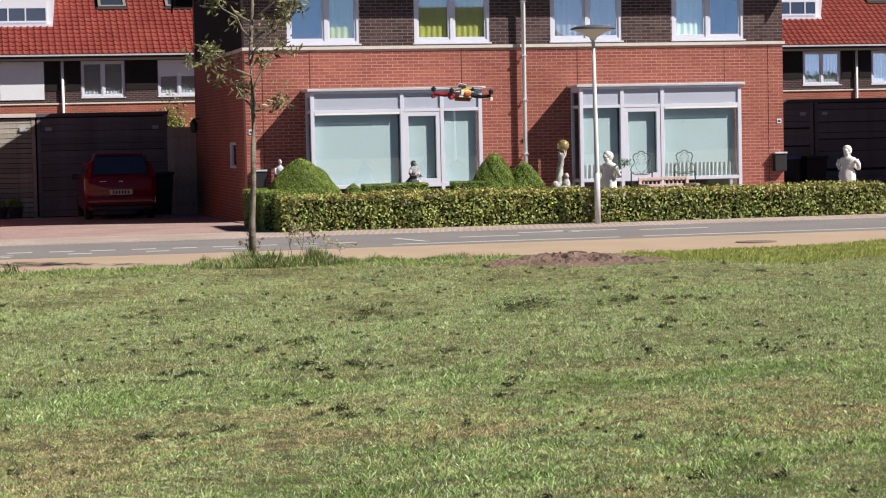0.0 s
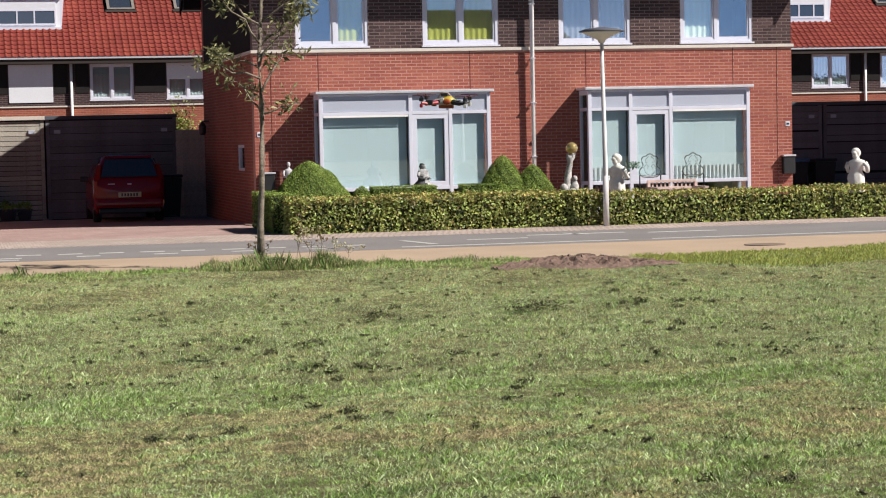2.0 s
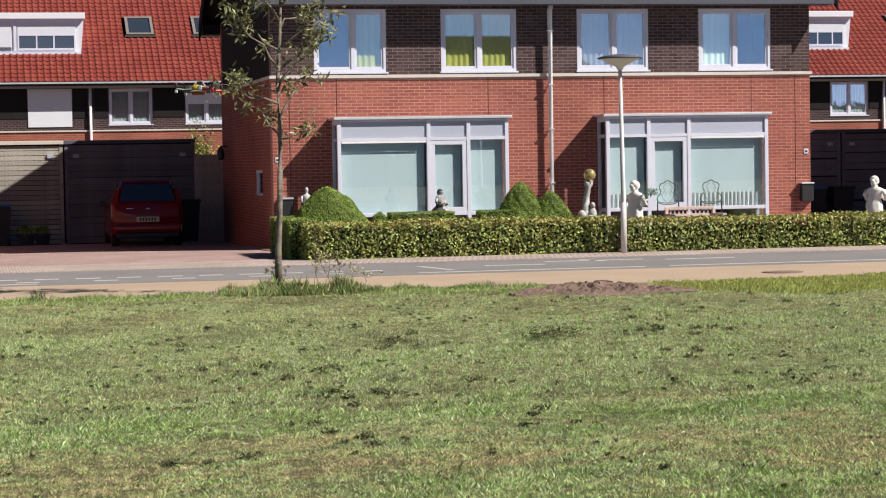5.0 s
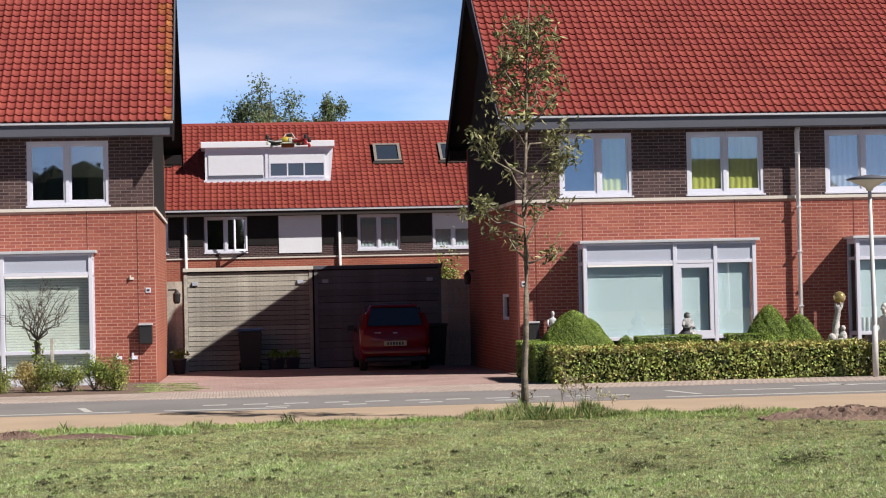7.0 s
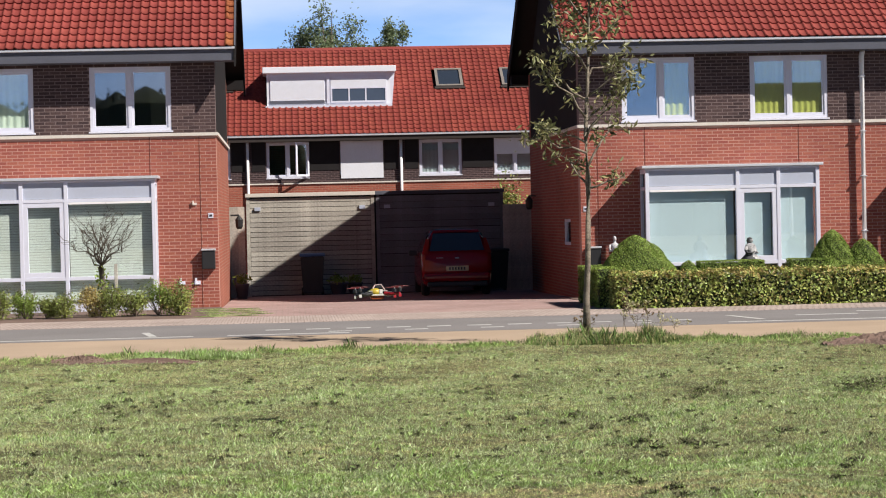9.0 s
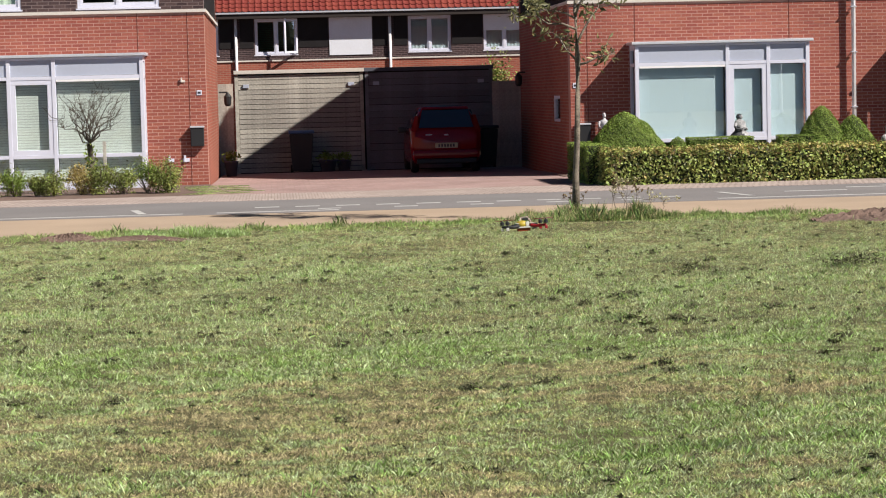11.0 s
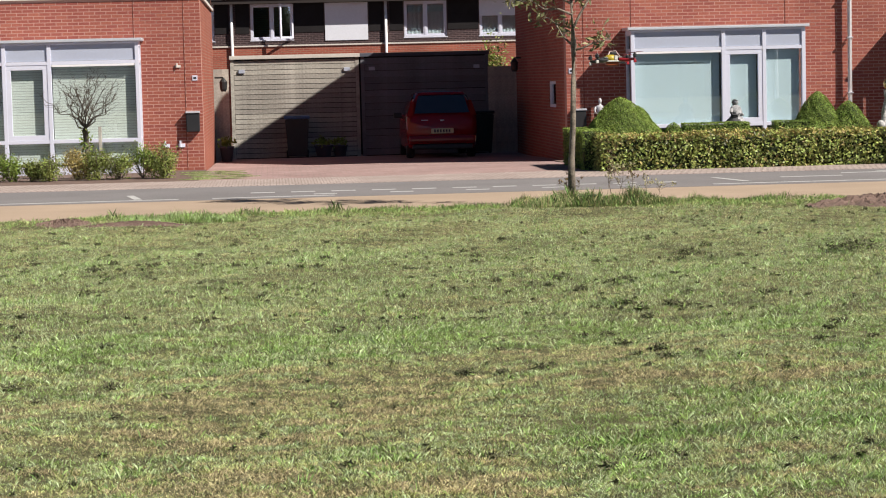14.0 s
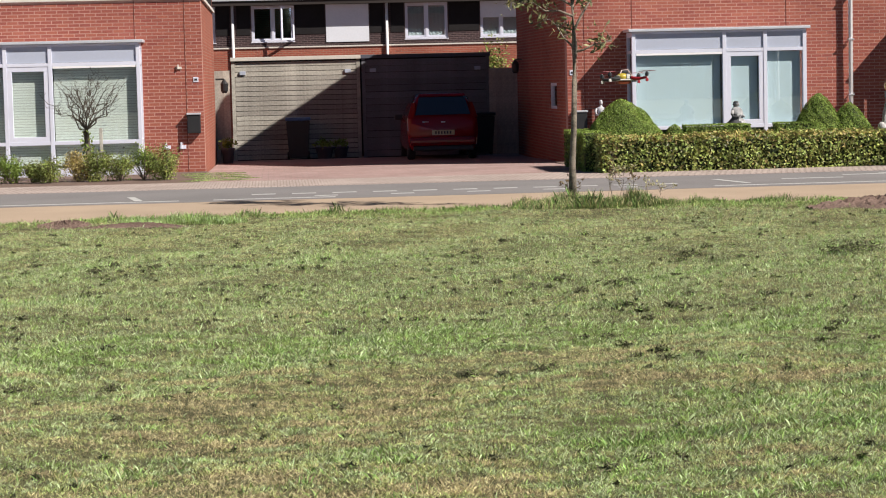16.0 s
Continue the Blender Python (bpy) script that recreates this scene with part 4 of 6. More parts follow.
hedge(5.67, 11.23, 36.9, 37.6, 0.62, 12500, 0.045, [LEAF_HEDGE, LEAF_TIP], "clipped green beech hedge along the pavement", 0.10, 0.026)
hedge(11.33, 16.95, 36.75, 37.45, 0.565, 11000, 0.045, [LEAF_HEDGE, LEAF_TIP], "clipped green beech hedge along the pavement", 0.10, 0.026)
hedge(5.47, 5.98, 37.62, 40.2, 0.70, 9000, 0.024, LEAF_TOP, "clipped box hedge at the garden's side", 0.03, 0.006)
hedge(7.55, 8.75, 38.9, 39.3, 0.75, 16000, 0.018, LEAF_TOP, "low clipped box hedge in the garden", 0.03, 0.006)
hedge(9.25, 10.0, 38.9, 39.3, 0.76, 10000, 0.018, LEAF_TOP, "low clipped box hedge in the garden", 0.03, 0.006)


def topiary(x, y, r, h, lean=0.0, steep=0.5):
    """A clipped cone with a blunt tip; steep says how far up its flank bulges."""
    g = empty("topiary", pose(x, y, 0))
    zs = [0.0, 0.30 * h, 0.48 * h, 0.66 * h, 0.82 * h, 0.93 * h, 0.985 * h, h]
    rs = [r * 0.98, r, r * (0.80 + 0.16 * steep), r * (0.55 + 0.24 * steep), r * (0.30 + 0.24 * steep), r * (0.14 + 0.18 * steep), r * 0.08, 0.01]
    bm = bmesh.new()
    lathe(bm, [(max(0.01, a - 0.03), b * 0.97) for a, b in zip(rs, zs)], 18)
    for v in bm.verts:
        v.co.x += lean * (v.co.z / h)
    # near-black core puts the inner shade behind the leaves
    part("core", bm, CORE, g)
    n = int(24000 * r * h / 0.5)
    z = h * (1 - RNG.random(n) ** 0.62)
    ang = RNG.random(n) * 2 * np.pi
    lump = 0.016 * np.sin(ang * 4 + z * 7) + 0.010 * np.sin(ang * 11 + z * 23)
    rr = np.interp(z, zs, rs) + lump * np.clip((h - z) / 0.2, 0.2, 1) + RNG.normal(0, 0.007, n)
    p = np.stack([rr * np.cos(ang) + lean * z / h, rr * np.sin(ang), z], 1)
    o = np.stack([np.cos(ang), np.sin(ang), np.full(n, 0.6)], 1)
    leaf_cloud("foliage", p, 0.019, LEAF_TOP, g, RNG, o, 1.5, 0.7)
    return tagged(g, "clipped box topiary cone in the front garden", "shrub", "topiary cones")


for x, y, r, h, lean, steep in ((6.54, 39.45, 0.82, 1.26, -0.10, 0.5), (6.74, 39.3, 0.40, 1.10, 0.0, 0.9), (10.12, 39.3, 0.54, 1.28, 0.0, 0.55), (10.70, 39.2, 0.50, 1.10, -0.03, 0.6), (7.36, 39.05, 0.30, 0.78, 0, 0.9)):
    topiary(x, y, r, h, lean, steep)


def shrub(x, y, r, h, mat, seed, n=700, size=0.05, label="loose green garden shrub"):
    rng = np.random.default_rng(seed)
    g = empty("shrub", pose(x, y, 0))
    bm = bmesh.new()
    for k in range(7):
        a, l = rng.random() * 6.28, rng.uniform(0.5, 0.95)
        tube(bm, [(0, 0, 0), (r * 0.4 * math.cos(a), r * 0.4 * math.sin(a), h * 0.5 * l), (r * 0.8 * math.cos(a), r * 0.8 * math.sin(a), h * l)], [0.012, 0.008, 0.004], 5)
    tagged(part("stem", bm, BARK, g), kind="stuff")
    c = rng.normal(size=(9, 3))
    c = c / np.linalg.norm(c, axis=1, keepdims=True) * (r * 0.5, r * 0.5, h * 0.27) + (0, 0, h * 0.52)
    q = c[rng.integers(0, 9, n)] + rng.normal(size=(n, 3)) * (r * 0.25, r * 0.25, h * 0.16)
    q[:, 2] = np.clip(q[:, 2], 0.03, None)
    leaf_cloud("foliage", q, size, mat, g, rng, np.tile((0, -0.2, 0.6), (n, 1)), 1.5, 1.0)
    return tagged(g, label, "shrub", "shrubs before the home")


def limb(bm, a, b, r0, r1, rng, seg=6, bend=0.12):
    a, b = Vector(a), Vector(b)
    pts, n = [], 4
    for i in range(n + 1):
        k = i / n
        w = bend * (b - a).length * math.sin(math.pi * k)
        pts.append(a.lerp(b, k) + Vector(rng.normal(size=3)) * w * 0.5)
    tube(bm, pts, [r0 + (r1 - r0) * i / n for i in range(n + 1)], seg)
    return pts


def street_tree():
    rng = np.random.default_rng(11)
    t = empty("street_tree", pose(3.90, 27.95, 0.12) @ Matrix.Diagonal((0.925, 0.925, 0.925, 1)))
    bm = bmesh.new()
    trunk = [(0.0, 0, -0.20), (0.01, 0.0, 0.5), (0.04, 0, 1.0), (0.06, 0.01, 1.6), (0.07, 0, 2.12), (0.05, 0.02, 2.8), (0.09, 0, 3.5), (0.12, -0.02, 4.3), (0.15, 0, 5.1), (0.2, 0, 5.85)]
    tube(bm, trunk, [0.066, 0.046, 0.041, 0.038, 0.044, 0.030, 0.025, 0.019, 0.013, 0.005], 12)
    part("trunk", bm, BARK, t, "slender grey-brown trunk", True)
    ends = []
    # (height, reach along x, reach along y, rise)
    limbs = [(2.05, 0.52, -0.1, 0.15), (2.1, -0.34, 0.15, 0.42), (2.35, 0.36, 0.2, 0.7), (2.55, -0.86, -0.1, 0.22), (2.7, -0.5, 0.3, 0.2), (2.75, 0.5, -0.2, 0.8), (3.0, 0.62, 0.1, 0.55),
             (3.05, -0.55, -0.2, 0.6), (3.3, -0.6, 0.25, 0.55), (3.35, 0.72, -0.15, 0.45), (3.6, 0.62, 0.3, 0.35), (3.7, -0.42, -0.3, 0.6), (3.9, 0.4, -0.35, 0.5), (4.05, -0.38, 0.3, 0.55),
             (4.2, 0.32, 0.3, 0.55), (4.4, -0.45, 0.0, 0.6), (4.5, 0.36, -0.2, 0.55), (4.75, -0.35, 0.25, 0.45), (4.9, 0.3, 0.1, 0.45), (5.1, -0.3, -0.15, 0.3), (5.2, 0.28, 0.15, 0.25)]
    for z, dx, dy, dz in limbs:
        bm = bmesh.new()
        x = np.interp(z, [p[2] for p in trunk], [p[0] for p in trunk])
        a = Vector((x, 0, z))
        b = a + Vector((dx, dy, dz))
        pts = limb(bm, a, b, 0.020, 0.006, rng)
        for k in (2, 3, 4):
            for _ in range(2):
                c = pts[k] + Vector((rng.normal() * 0.10, rng.normal() * 0.12, rng.uniform(-0.05, 0.16)))
                limb(bm, pts[k], c, 0.006, 0.003, rng, 4)
                ends.append((c, 1.0 if k > 2 else 0.5))
        part("limb", bm, BARK, t, smooth=True)
    for z in np.linspace(3.9, 5.35, 22):
        ends.append((Vector((0.12 + rng.normal() * 0.16, rng.normal() * 0.16, z)), 1.1))
    c = []
    for e, w in ends:
        k = int(17 * w * rng.uniform(0.3, 1.6))
        c.append(np.array(e) + rng.normal(size=(k, 3)) * (0.075, 0.085, 0.07))
    c = np.concatenate(c)
    o = np.tile((0.0, 0.0, -0.3), (len(c), 1)) + rng.normal(size=(len(c), 3)) * 0.4
    tagged(leaf_cloud("crown", c, 0.052, [LEAF_TREE, LEAF_PALE], t, rng, o, 2.3, 0.9, (rng.random(len(c)) < 0.28).astype(int)), kind="stuff")
    bm = bmesh.new()
    lathe(bm, [(0.13, 0.0), (0.14, 0.08), (0.12, 0.09), (0.11, 0.02)], 20, (0.16, -0.42, -0.06))
    part("watering_ring", bm, BLACK, t, "black plastic watering ring")
    return tagged(t, "slender young street tree with sparse olive leaves", "tree")


street_tree()


def far_tree(x, y, z0, h, r, seed):
    rng = np.random.default_rng(seed)
    t = empty("tree", pose(x, y, 0))
    bm = bmesh.new()
    tube(bm, [(0, 0, 0), (0.1, 0, z0 * 0.6), (0, 0.1, z0 + h * 0.5), (0.1, 0, z0 + h * 0.9)], [0.35, 0.28, 0.14, 0.03], 8)
    part("trunk", bm, BARK, t)
    n = 26
    c = rng.normal(size=(n, 3))
    c = c / np.linalg.norm(c, axis=1, keepdims=True) * rng.uniform(0.35, 1.0, (n, 1)) * (r, r, h * 0.5) + (0, 0, z0 + h * 0.5)
    bm = bmesh.new()
    for q in c:
        limb(bm, (0, 0, z0 + (q[2] - z0) * 0.4), q, 0.07, 0.02, rng, 5)
    tagged(part("limb", bm, BARK, t), kind="stuff")
    p = []
    for q in c:
        k = rng.integers(260, 620)
        p.append(q + rng.normal(size=(k, 3)) * (r * 0.13, r * 0.13, h * 0.06))
    p = np.concatenate(p)
    tagged(leaf_cloud("crown", p, 0.105, LEAF_FAR, t, rng, np.tile((0, -0.2, 0.5), (len(p), 1)), 1.5, 1.0), kind="stuff")
    return tagged(t, "green broadleaf tree beyond the terrace roofs", "tree", "trees beyond the roofs")


far_tree(2.5, 110, 7.0, 5.8, 2.3, 3)
far_tree(-0.3, 113, 7.0, 3.7, 1.7, 4)
far_tree(5.9, 112, 7.0, 4.5, 1.4, 5)


def tree_row():
    """The row of trees beyond the field, behind the camera, that the window panes mirror."""
    rng = np.random.default_rng(61)
    k, p, core = 90, [], []
    for i in range(k):
        x, y, r, h = -90 + i * 2.2 + rng.normal(), -62 + rng.normal() * 3, rng.uniform(2.6, 4.2), (11.0 if i < 42 else 7.6) + 0.5 * math.sin(i * 0.35) + rng.uniform(-0.2, 0.2)
        n = 700
        q = rng.normal(size=(n, 3))
        q /= np.linalg.norm(q, axis=1, keepdims=True)
        p.append(q * rng.uniform(0.5, 1.0, (n, 1)) * (r, r, h * 0.5) + (x, y, h * 0.5))
        core.append((x, y, r * 0.8, h))
    p = np.concatenate(p)
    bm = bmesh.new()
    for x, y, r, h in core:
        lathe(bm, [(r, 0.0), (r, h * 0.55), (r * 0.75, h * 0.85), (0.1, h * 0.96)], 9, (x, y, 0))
    # leaves and core share a near-black colour for the row's shaded side
    tagged(link("tree_row_shade", bm, CORE), "near-black core of the far tree row, coloured for shade", "trees", kind="stuff")
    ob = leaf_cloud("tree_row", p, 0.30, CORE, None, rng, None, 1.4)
    return tagged(ob, "far row of trees across the field, coloured near-black for shade", "trees", kind="stuff")


tree_row()


def opposite_house(x0, x1, y0, y1, eave, ridge):
    """The plain dark house across the field, which the panes mirror."""
    h = empty("house")
    part("wall", boxes((x0, x1, y0, y1, -0.05, eave)), DARK_X, h)
    bm = bmesh.new()
    ym = 0.5 * (y0 + y1)
    v = [bm.verts.new(p) for p in ((x0 - 0.3, y0 - 0.4, eave), (x1 + 0.3, y0 - 0.4, eave), (x1 + 0.3, y1 + 0.4, eave), (x0 - 0.3, y1 + 0.4, eave), (x0 + 2.6, ym, ridge), (x1 - 2.6, ym, ridge))]
    for f in ((0, 1, 5, 4), (1, 2, 5), (2, 3, 4, 5), (3, 0, 4), (3, 2, 1, 0)):
        bm.faces.new([v[i] for i in f])
    part("roof", bm, UNDER, h)
    return tagged(h, "dark hipped-roof house across the field", "house")


opposite_house(29.4, 43.0, -66.0, -58.0, 7.0, 10.4)

# ---- street things ----


def street_lamp():
    l = empty("street_lamp", pose(11.28, 36.5, 0.012) @ Matrix.Diagonal((0.98, 0.98, 0.988, 1)))
    bm = bmesh.new()
    tube(bm, [(0, 0, 0), (0, 0, 0.9), (0, 0, 0.92), (-0.03, 0, 3.34)], [0.055, 0.055, 0.045, 0.032], 12)
    part("pole", bm, STEEL, l, "pale galvanised pole", True)
    bm = lathe(bmesh.new(), [(0.05, 3.28), (0.07, 3.33), (0.16, 3.38), (0.36, 3.47), (0.36, 3.475)], 24, (-0.03, 0, 0))
    part("bowl", bm, LAMP_BOWL, l, "clear plastic bowl", True)
    bm = lathe(bmesh.new(), [(0.40, 3.475), (0.42, 3.49), (0.30, 3.53), (0.08, 3.56), (0.01, 3.565)], 24, (-0.03, 0, 0))
    part("cap", bm, FASCIA, l, "flat grey cap", True)
    return tagged(l, "grey street lamp with a flat disc head by the hedge", "street lamp")


LAMP_BOWL = material("frosted_bowl", (0.62, 0.60, 0.50), rough=0.25, vary=0.05)
street_lamp()


def mailbox(x, y, z, label="black wall mailbox on the brick corner"):
    m = empty("mailbox", pose(x, y, z))
    part("body", boxes((0, 0.26, -0.14, -0.002, 0, 0.36), bevel=0.015), BLACK, m)
    part("lid", boxes((-0.01, 0.27, -0.16, -0.002, 0.365, 0.40), bevel=0.008), GUTTER, m)
    return tagged(m, label, "mailbox")


mailbox(-1.66, FACE, 0.76)
mailbox(17.0, FACE, 0.72)
mailbox(5.98, FACE, 0.62)


def number_plate(x, z):
    s = tagged(link("number_sign", boxes((x, x + 0.10, FACE - 0.015, FACE - 0.003, z, z + 0.10), bevel=0.004), WHITE), "small white house number plate", "sign")
    part("bar", boxes((x + 0.02, x + 0.08, FACE - 0.019, FACE - 0.0155, z + 0.03, z + 0.07)), INK, s)
    return s


number_plate(-1.52, 1.76)
number_plate(17.10, 1.72)
number_plate(5.92, 1.72)


def car():
    """A small red hatchback; its tail faces -y, origin under the tail."""
    c = empty("car", pose(3.87, 48.75, drive_z(49.5) + 0.004) @ Matrix.Diagonal((0.95, 0.97, 0.96, 1)))
    # stations from tail to nose: y, low z, belt z, roof z, half width low, belt, roof
    st = [(0.00, 0.36, 0.86, 0.88, 0.68, 0.77, 0.73), (0.08, 0.26, 0.98, 1.04, 0.78, 0.83, 0.70), (0.26, 0.22, 1.03, 1.42, 0.82, 0.845, 0.60), (0.46, 0.20, 1.04, 1.56, 0.83, 0.85, 0.57),
          (1.2, 0.18, 1.02, 1.59, 0.84, 0.855, 0.60), (1.9, 0.18, 1.00, 1.56, 0.84, 0.855, 0.60), (2.4, 0.18, 0.98, 1.42, 0.84, 0.85, 0.60), (2.9, 0.20, 0.95, 1.08, 0.83, 0.84, 0.66), (3.5, 0.22, 0.86, 0.90, 0.79, 0.79, 0.66), (3.85, 0.28, 0.68, 0.70, 0.66, 0.68, 0.60), (3.92, 0.34, 0.60, 0.62, 0.56, 0.58, 0.5)]
    bm = bmesh.new()
    rings = []
    for y, zl, zb, zr, wl_, wb, wr in st:
        half = [(0.0, zl), (wl_ * 0.92, zl), (wl_, zl + 0.10), (wb + 0.01, (zl + zb) / 2), (wb, zb - 0.03), (wb - 0.03, zb), ((wb + wr) / 2 + 0.01, (zb + zr) / 2), (wr, zr - 0.05 * min(1, (zr - zb) * 5)), (wr * 0.8, zr - 0.008), (0.0, zr)]
        pts = [(x, y, z) for x, z in half] + [(-x, y, z) for x, z in half[-2:0:-1]]
        rings.append([bm.verts.new(p) for p in pts])
    n = len(rings[0])
    for a, b in zip(rings, rings[1:]):
        for i in range(n):
            bm.faces.new((a[i], a[(i + 1) % n], b[(i + 1) % n], b[i]))
    bm.faces.new(rings[0])
    bm.faces.new(rings[-1][::-1])
    bmesh.ops.recalc_face_normals(bm, faces=bm.faces)
    part("body", bm, RED_PAINT, c, smooth=True)

    def slab(name, pts, depth, mat, label=""):
        bm = bmesh.new()
        f = [bm.verts.new(p) for p in pts]
        g = [bm.verts.new((p[0], p[1] + depth, p[2])) for p in pts]
        bm.faces.new(f)
        bm.faces.new(g[::-1])
        for i in range(len(f)):
            bm.faces.new((f[i], f[(i + 1) % len(f)], g[(i + 1) % len(f)], g[i]))
        bmesh.ops.recalc_face_normals(bm, faces=bm.faces)
        return part(name, bm, mat, c, label)
    slab("rear_window", [(-0.66, 0.03, 1.07), (0.66, 0.03, 1.07), (0.55, 0.27, 1.49), (-0.55, 0.27, 1.49)], 0.05, GLASS_BLACK, "dark rear window")
    slab("spoiler", [(-0.57, 0.25, 1.505), (0.57, 0.25, 1.505), (0.54, 0.29, 1.56), (-0.54, 0.29, 1.56)], 0.35, RED_PAINT)
    part("bumper", boxes((-0.81, 0.81, -0.06, 0.2, 0.33, 0.56), bevel=0.09), RED_PAINT, c)
    part("valance", boxes((-0.72, 0.72, -0.03, 0.2, 0.22, 0.335), bevel=0.03), BLACK, c)
    p = part("plate", boxes((-0.27, 0.27, -0.022, 0.02, 0.59, 0.71), bevel=0.006), YELLOW, c, "yellow number plate")
    part("bar", boxes(*((-0.20 + i * 0.07, -0.16 + i * 0.07, -0.026, -0.0225, 0.615, 0.685) for i in range(6))), INK, p)
    part("badge", boxes((-0.05, 0.05, -0.006, 0.05, 0.885, 0.915), bevel=0.01), GUTTER, c)
    part("crease", boxes((-0.5, -0.34, 0.01, 0.09, 0.90, 0.915)), GUTTER, c)
    for s in (-1, 1):
        slab("tail_lamp", [(s * 0.69, 0.04, 1.02), (s * 0.84, 0.09, 1.00), (s * 0.73, 0.25, 1.36), (s * 0.65, 0.21, 1.36)], 0.14, RED_LAMP, "red upright tail lamp")
        part("reflector", boxes((s * 0.66 - 0.08, s * 0.66 + 0.08, -0.078, -0.04, 0.42, 0.46)), RED_LAMP, c)
        slab("side_glass", [(s * 0.82, 0.6, 1.06), (s * 0.82, 2.5, 1.03), (s * 0.67, 2.2, 1.44), (s * 0.65, 0.65, 1.49)], 0.002, GLASS_BLACK)
        part("mirror", boxes((s * 0.93 - 0.10, s * 0.93 + 0.10, 2.15, 2.28, 0.93, 1.07), bevel=0.03), BLACK, c)
        for y in (0.62, 3.1):
            bm = bmesh.new()
            lathe(bm, [(0.19, -0.09), (0.28, -0.09), (0.30, -0.05), (0.30, 0.05), (0.28, 0.09), (0.19, 0.09)], 22)
            w = part("tyre", bm, RUBBER, c)
            w.matrix_basis = pose(s * 0.74, y, 0.30, 0, 90, 0)
            bm = bmesh.new()
            lathe(bm, [(0.05, -0.06), (0.19, -0.07), (0.19, 0.07), (0.05, 0.06)], 16)
            part("rim", bm, GUTTER, w)
    return tagged(c, "small red hatchback parked in the shade before the garage", "car")


car()

# ---- garden statues: one plain mesh each ----


def figure(name, x, y, z, turn, h, mat, label, seated=False, head=1.0, dark=None, broad=1.15):
    """A draped garden figure of height h, carved in one piece."""
    bm = bmesh.new()
    box(bm, -0.15, 0.15, -0.13, 0.13, 0.0, 0.05, bevel=0.008)
    if seated:
        rows = [(0.23, 0.20, 0.05, 0.0), (0.26, 0.24, 0.14, -0.02), (0.25, 0.24, 0.26, -0.04), (0.20, 0.17, 0.36, 0.0), (0.14, 0.12, 0.44, 0.02), (0.15, 0.11, 0.55, 0.02), (0.175, 0.10, 0.66, 0.01), (0.13, 0.08, 0.71, 0.0), (0.05, 0.05, 0.745, 0.0)]
    else:
        rows = [(0.15, 0.12, 0.05, 0.0), (0.135, 0.115, 0.16, 0.0), (0.13, 0.11, 0.30, 0.01), (0.145, 0.115, 0.42, 0.02), (0.135, 0.10, 0.49, 0.02), (0.10, 0.08, 0.56, 0.01), (0.115, 0.09, 0.64, 0.0), (0.15, 0.085, 0.715, -0.005), (0.13, 0.075, 0.755, -0.005), (0.05, 0.048, 0.785, 0.0), (0.042, 0.042, 0.82, 0.0)]
    seg, rings = 24, []
    for rx, ry, zz, off in rows:
        ring = []
        for i in range(seg):
            t = 2 * math.pi * i / seg
            fold = 1 + (0.075 * math.sin(t * 7 + zz * 6) + 0.035 * math.sin(t * 13 - zz * 4) if zz < 0.5 else 0.0)
            ring.append(bm.verts.new((off + rx * fold * math.cos(t), ry * fold * math.sin(t), zz)))
        rings.append(ring)
    for a, b in zip(rings, rings[1:]):
        for i in range(seg):
            bm.faces.new((a[i], a[(i + 1) % seg], b[(i + 1) % seg], b[i]))
    bm.faces.new(rings[0][::-1])
    bm.faces.new(rings[-1])
    top = rows[-1][2]
    k = head
    ball(bm, (0.0, -0.012 * k, top + 0.065 * k), (0.050 * k, 0.058 * k, 0.072 * k))
    ball(bm, (0.0, 0.020 * k, top + 0.088 * k), (0.060 * k, 0.058 * k, 0.060 * k))
    ball(bm, (0.0, 0.062 * k, top + 0.060 * k), (0.036 * k, 0.034 * k, 0.038 * k))
    ball(bm, (0.0, 0.045 * k, top + 0.015 * k), (0.040 * k, 0.030 * k, 0.045 * k))
    ball(bm, (0.0, -0.068 * k, top + 0.055 * k), (0.010 * k, 0.014 * k, 0.016 * k), sub=1)
    for g in (-1, 1):
        tube(bm, [(g * 0.145, 0, top - 0.10), (g * 0.185, -0.01, top - 0.19), (g * 0.175, -0.04, top - 0.27), (g * 0.11, -0.13, top - 0.27), (g * 0.04, -0.165, top - 0.23)], [0.042, 0.038, 0.034, 0.028, 0.022], 10)
    if not seated:
        lathe(bm, [(0.03, 0.0), (0.075, 0.035), (0.085, 0.06), (0.07, 0.06)], 12, (0.02, -0.18, top - 0.24))
    bmesh.ops.scale(bm, vec=(h * broad, h * broad, h), verts=bm.verts)
    if dark:
        for f in bm.faces:
            c = f.calc_center_median() / h
            if (c.z > top + 0.09 * k or c.y > 0.05) and c.z > 0.1 or (c.x < -0.10 and c.z < 0.55 and c.z > 0.1):
                f.material_index = 1
    ob = link(name, bm, [mat, dark] if dark else mat, smooth=True)
    ob.matrix_basis = pose(x, y, z, 0, 0, turn)
    return tagged(ob, label, "statue", "garden statues")


def pedestal(x, y, h, mat=None):
    bm = bmesh.new()
    box(bm, -0.17, 0.17, -0.17, 0.17, 0.0, 0.08, bevel=0.01)
    box(bm, -0.13, 0.13, -0.13, 0.13, 0.08, h - 0.06, bevel=0.01)
    box(bm, -0.16, 0.16, -0.16, 0.16, h - 0.06, h, bevel=0.01)
    ob = link("pedestal", bm, mat or STONE)
    ob.matrix_basis = pose(x, y, 0.005)
    return tagged(ob, "pale stone pedestal behind the hedge", "pedestal", "statue pedestals")


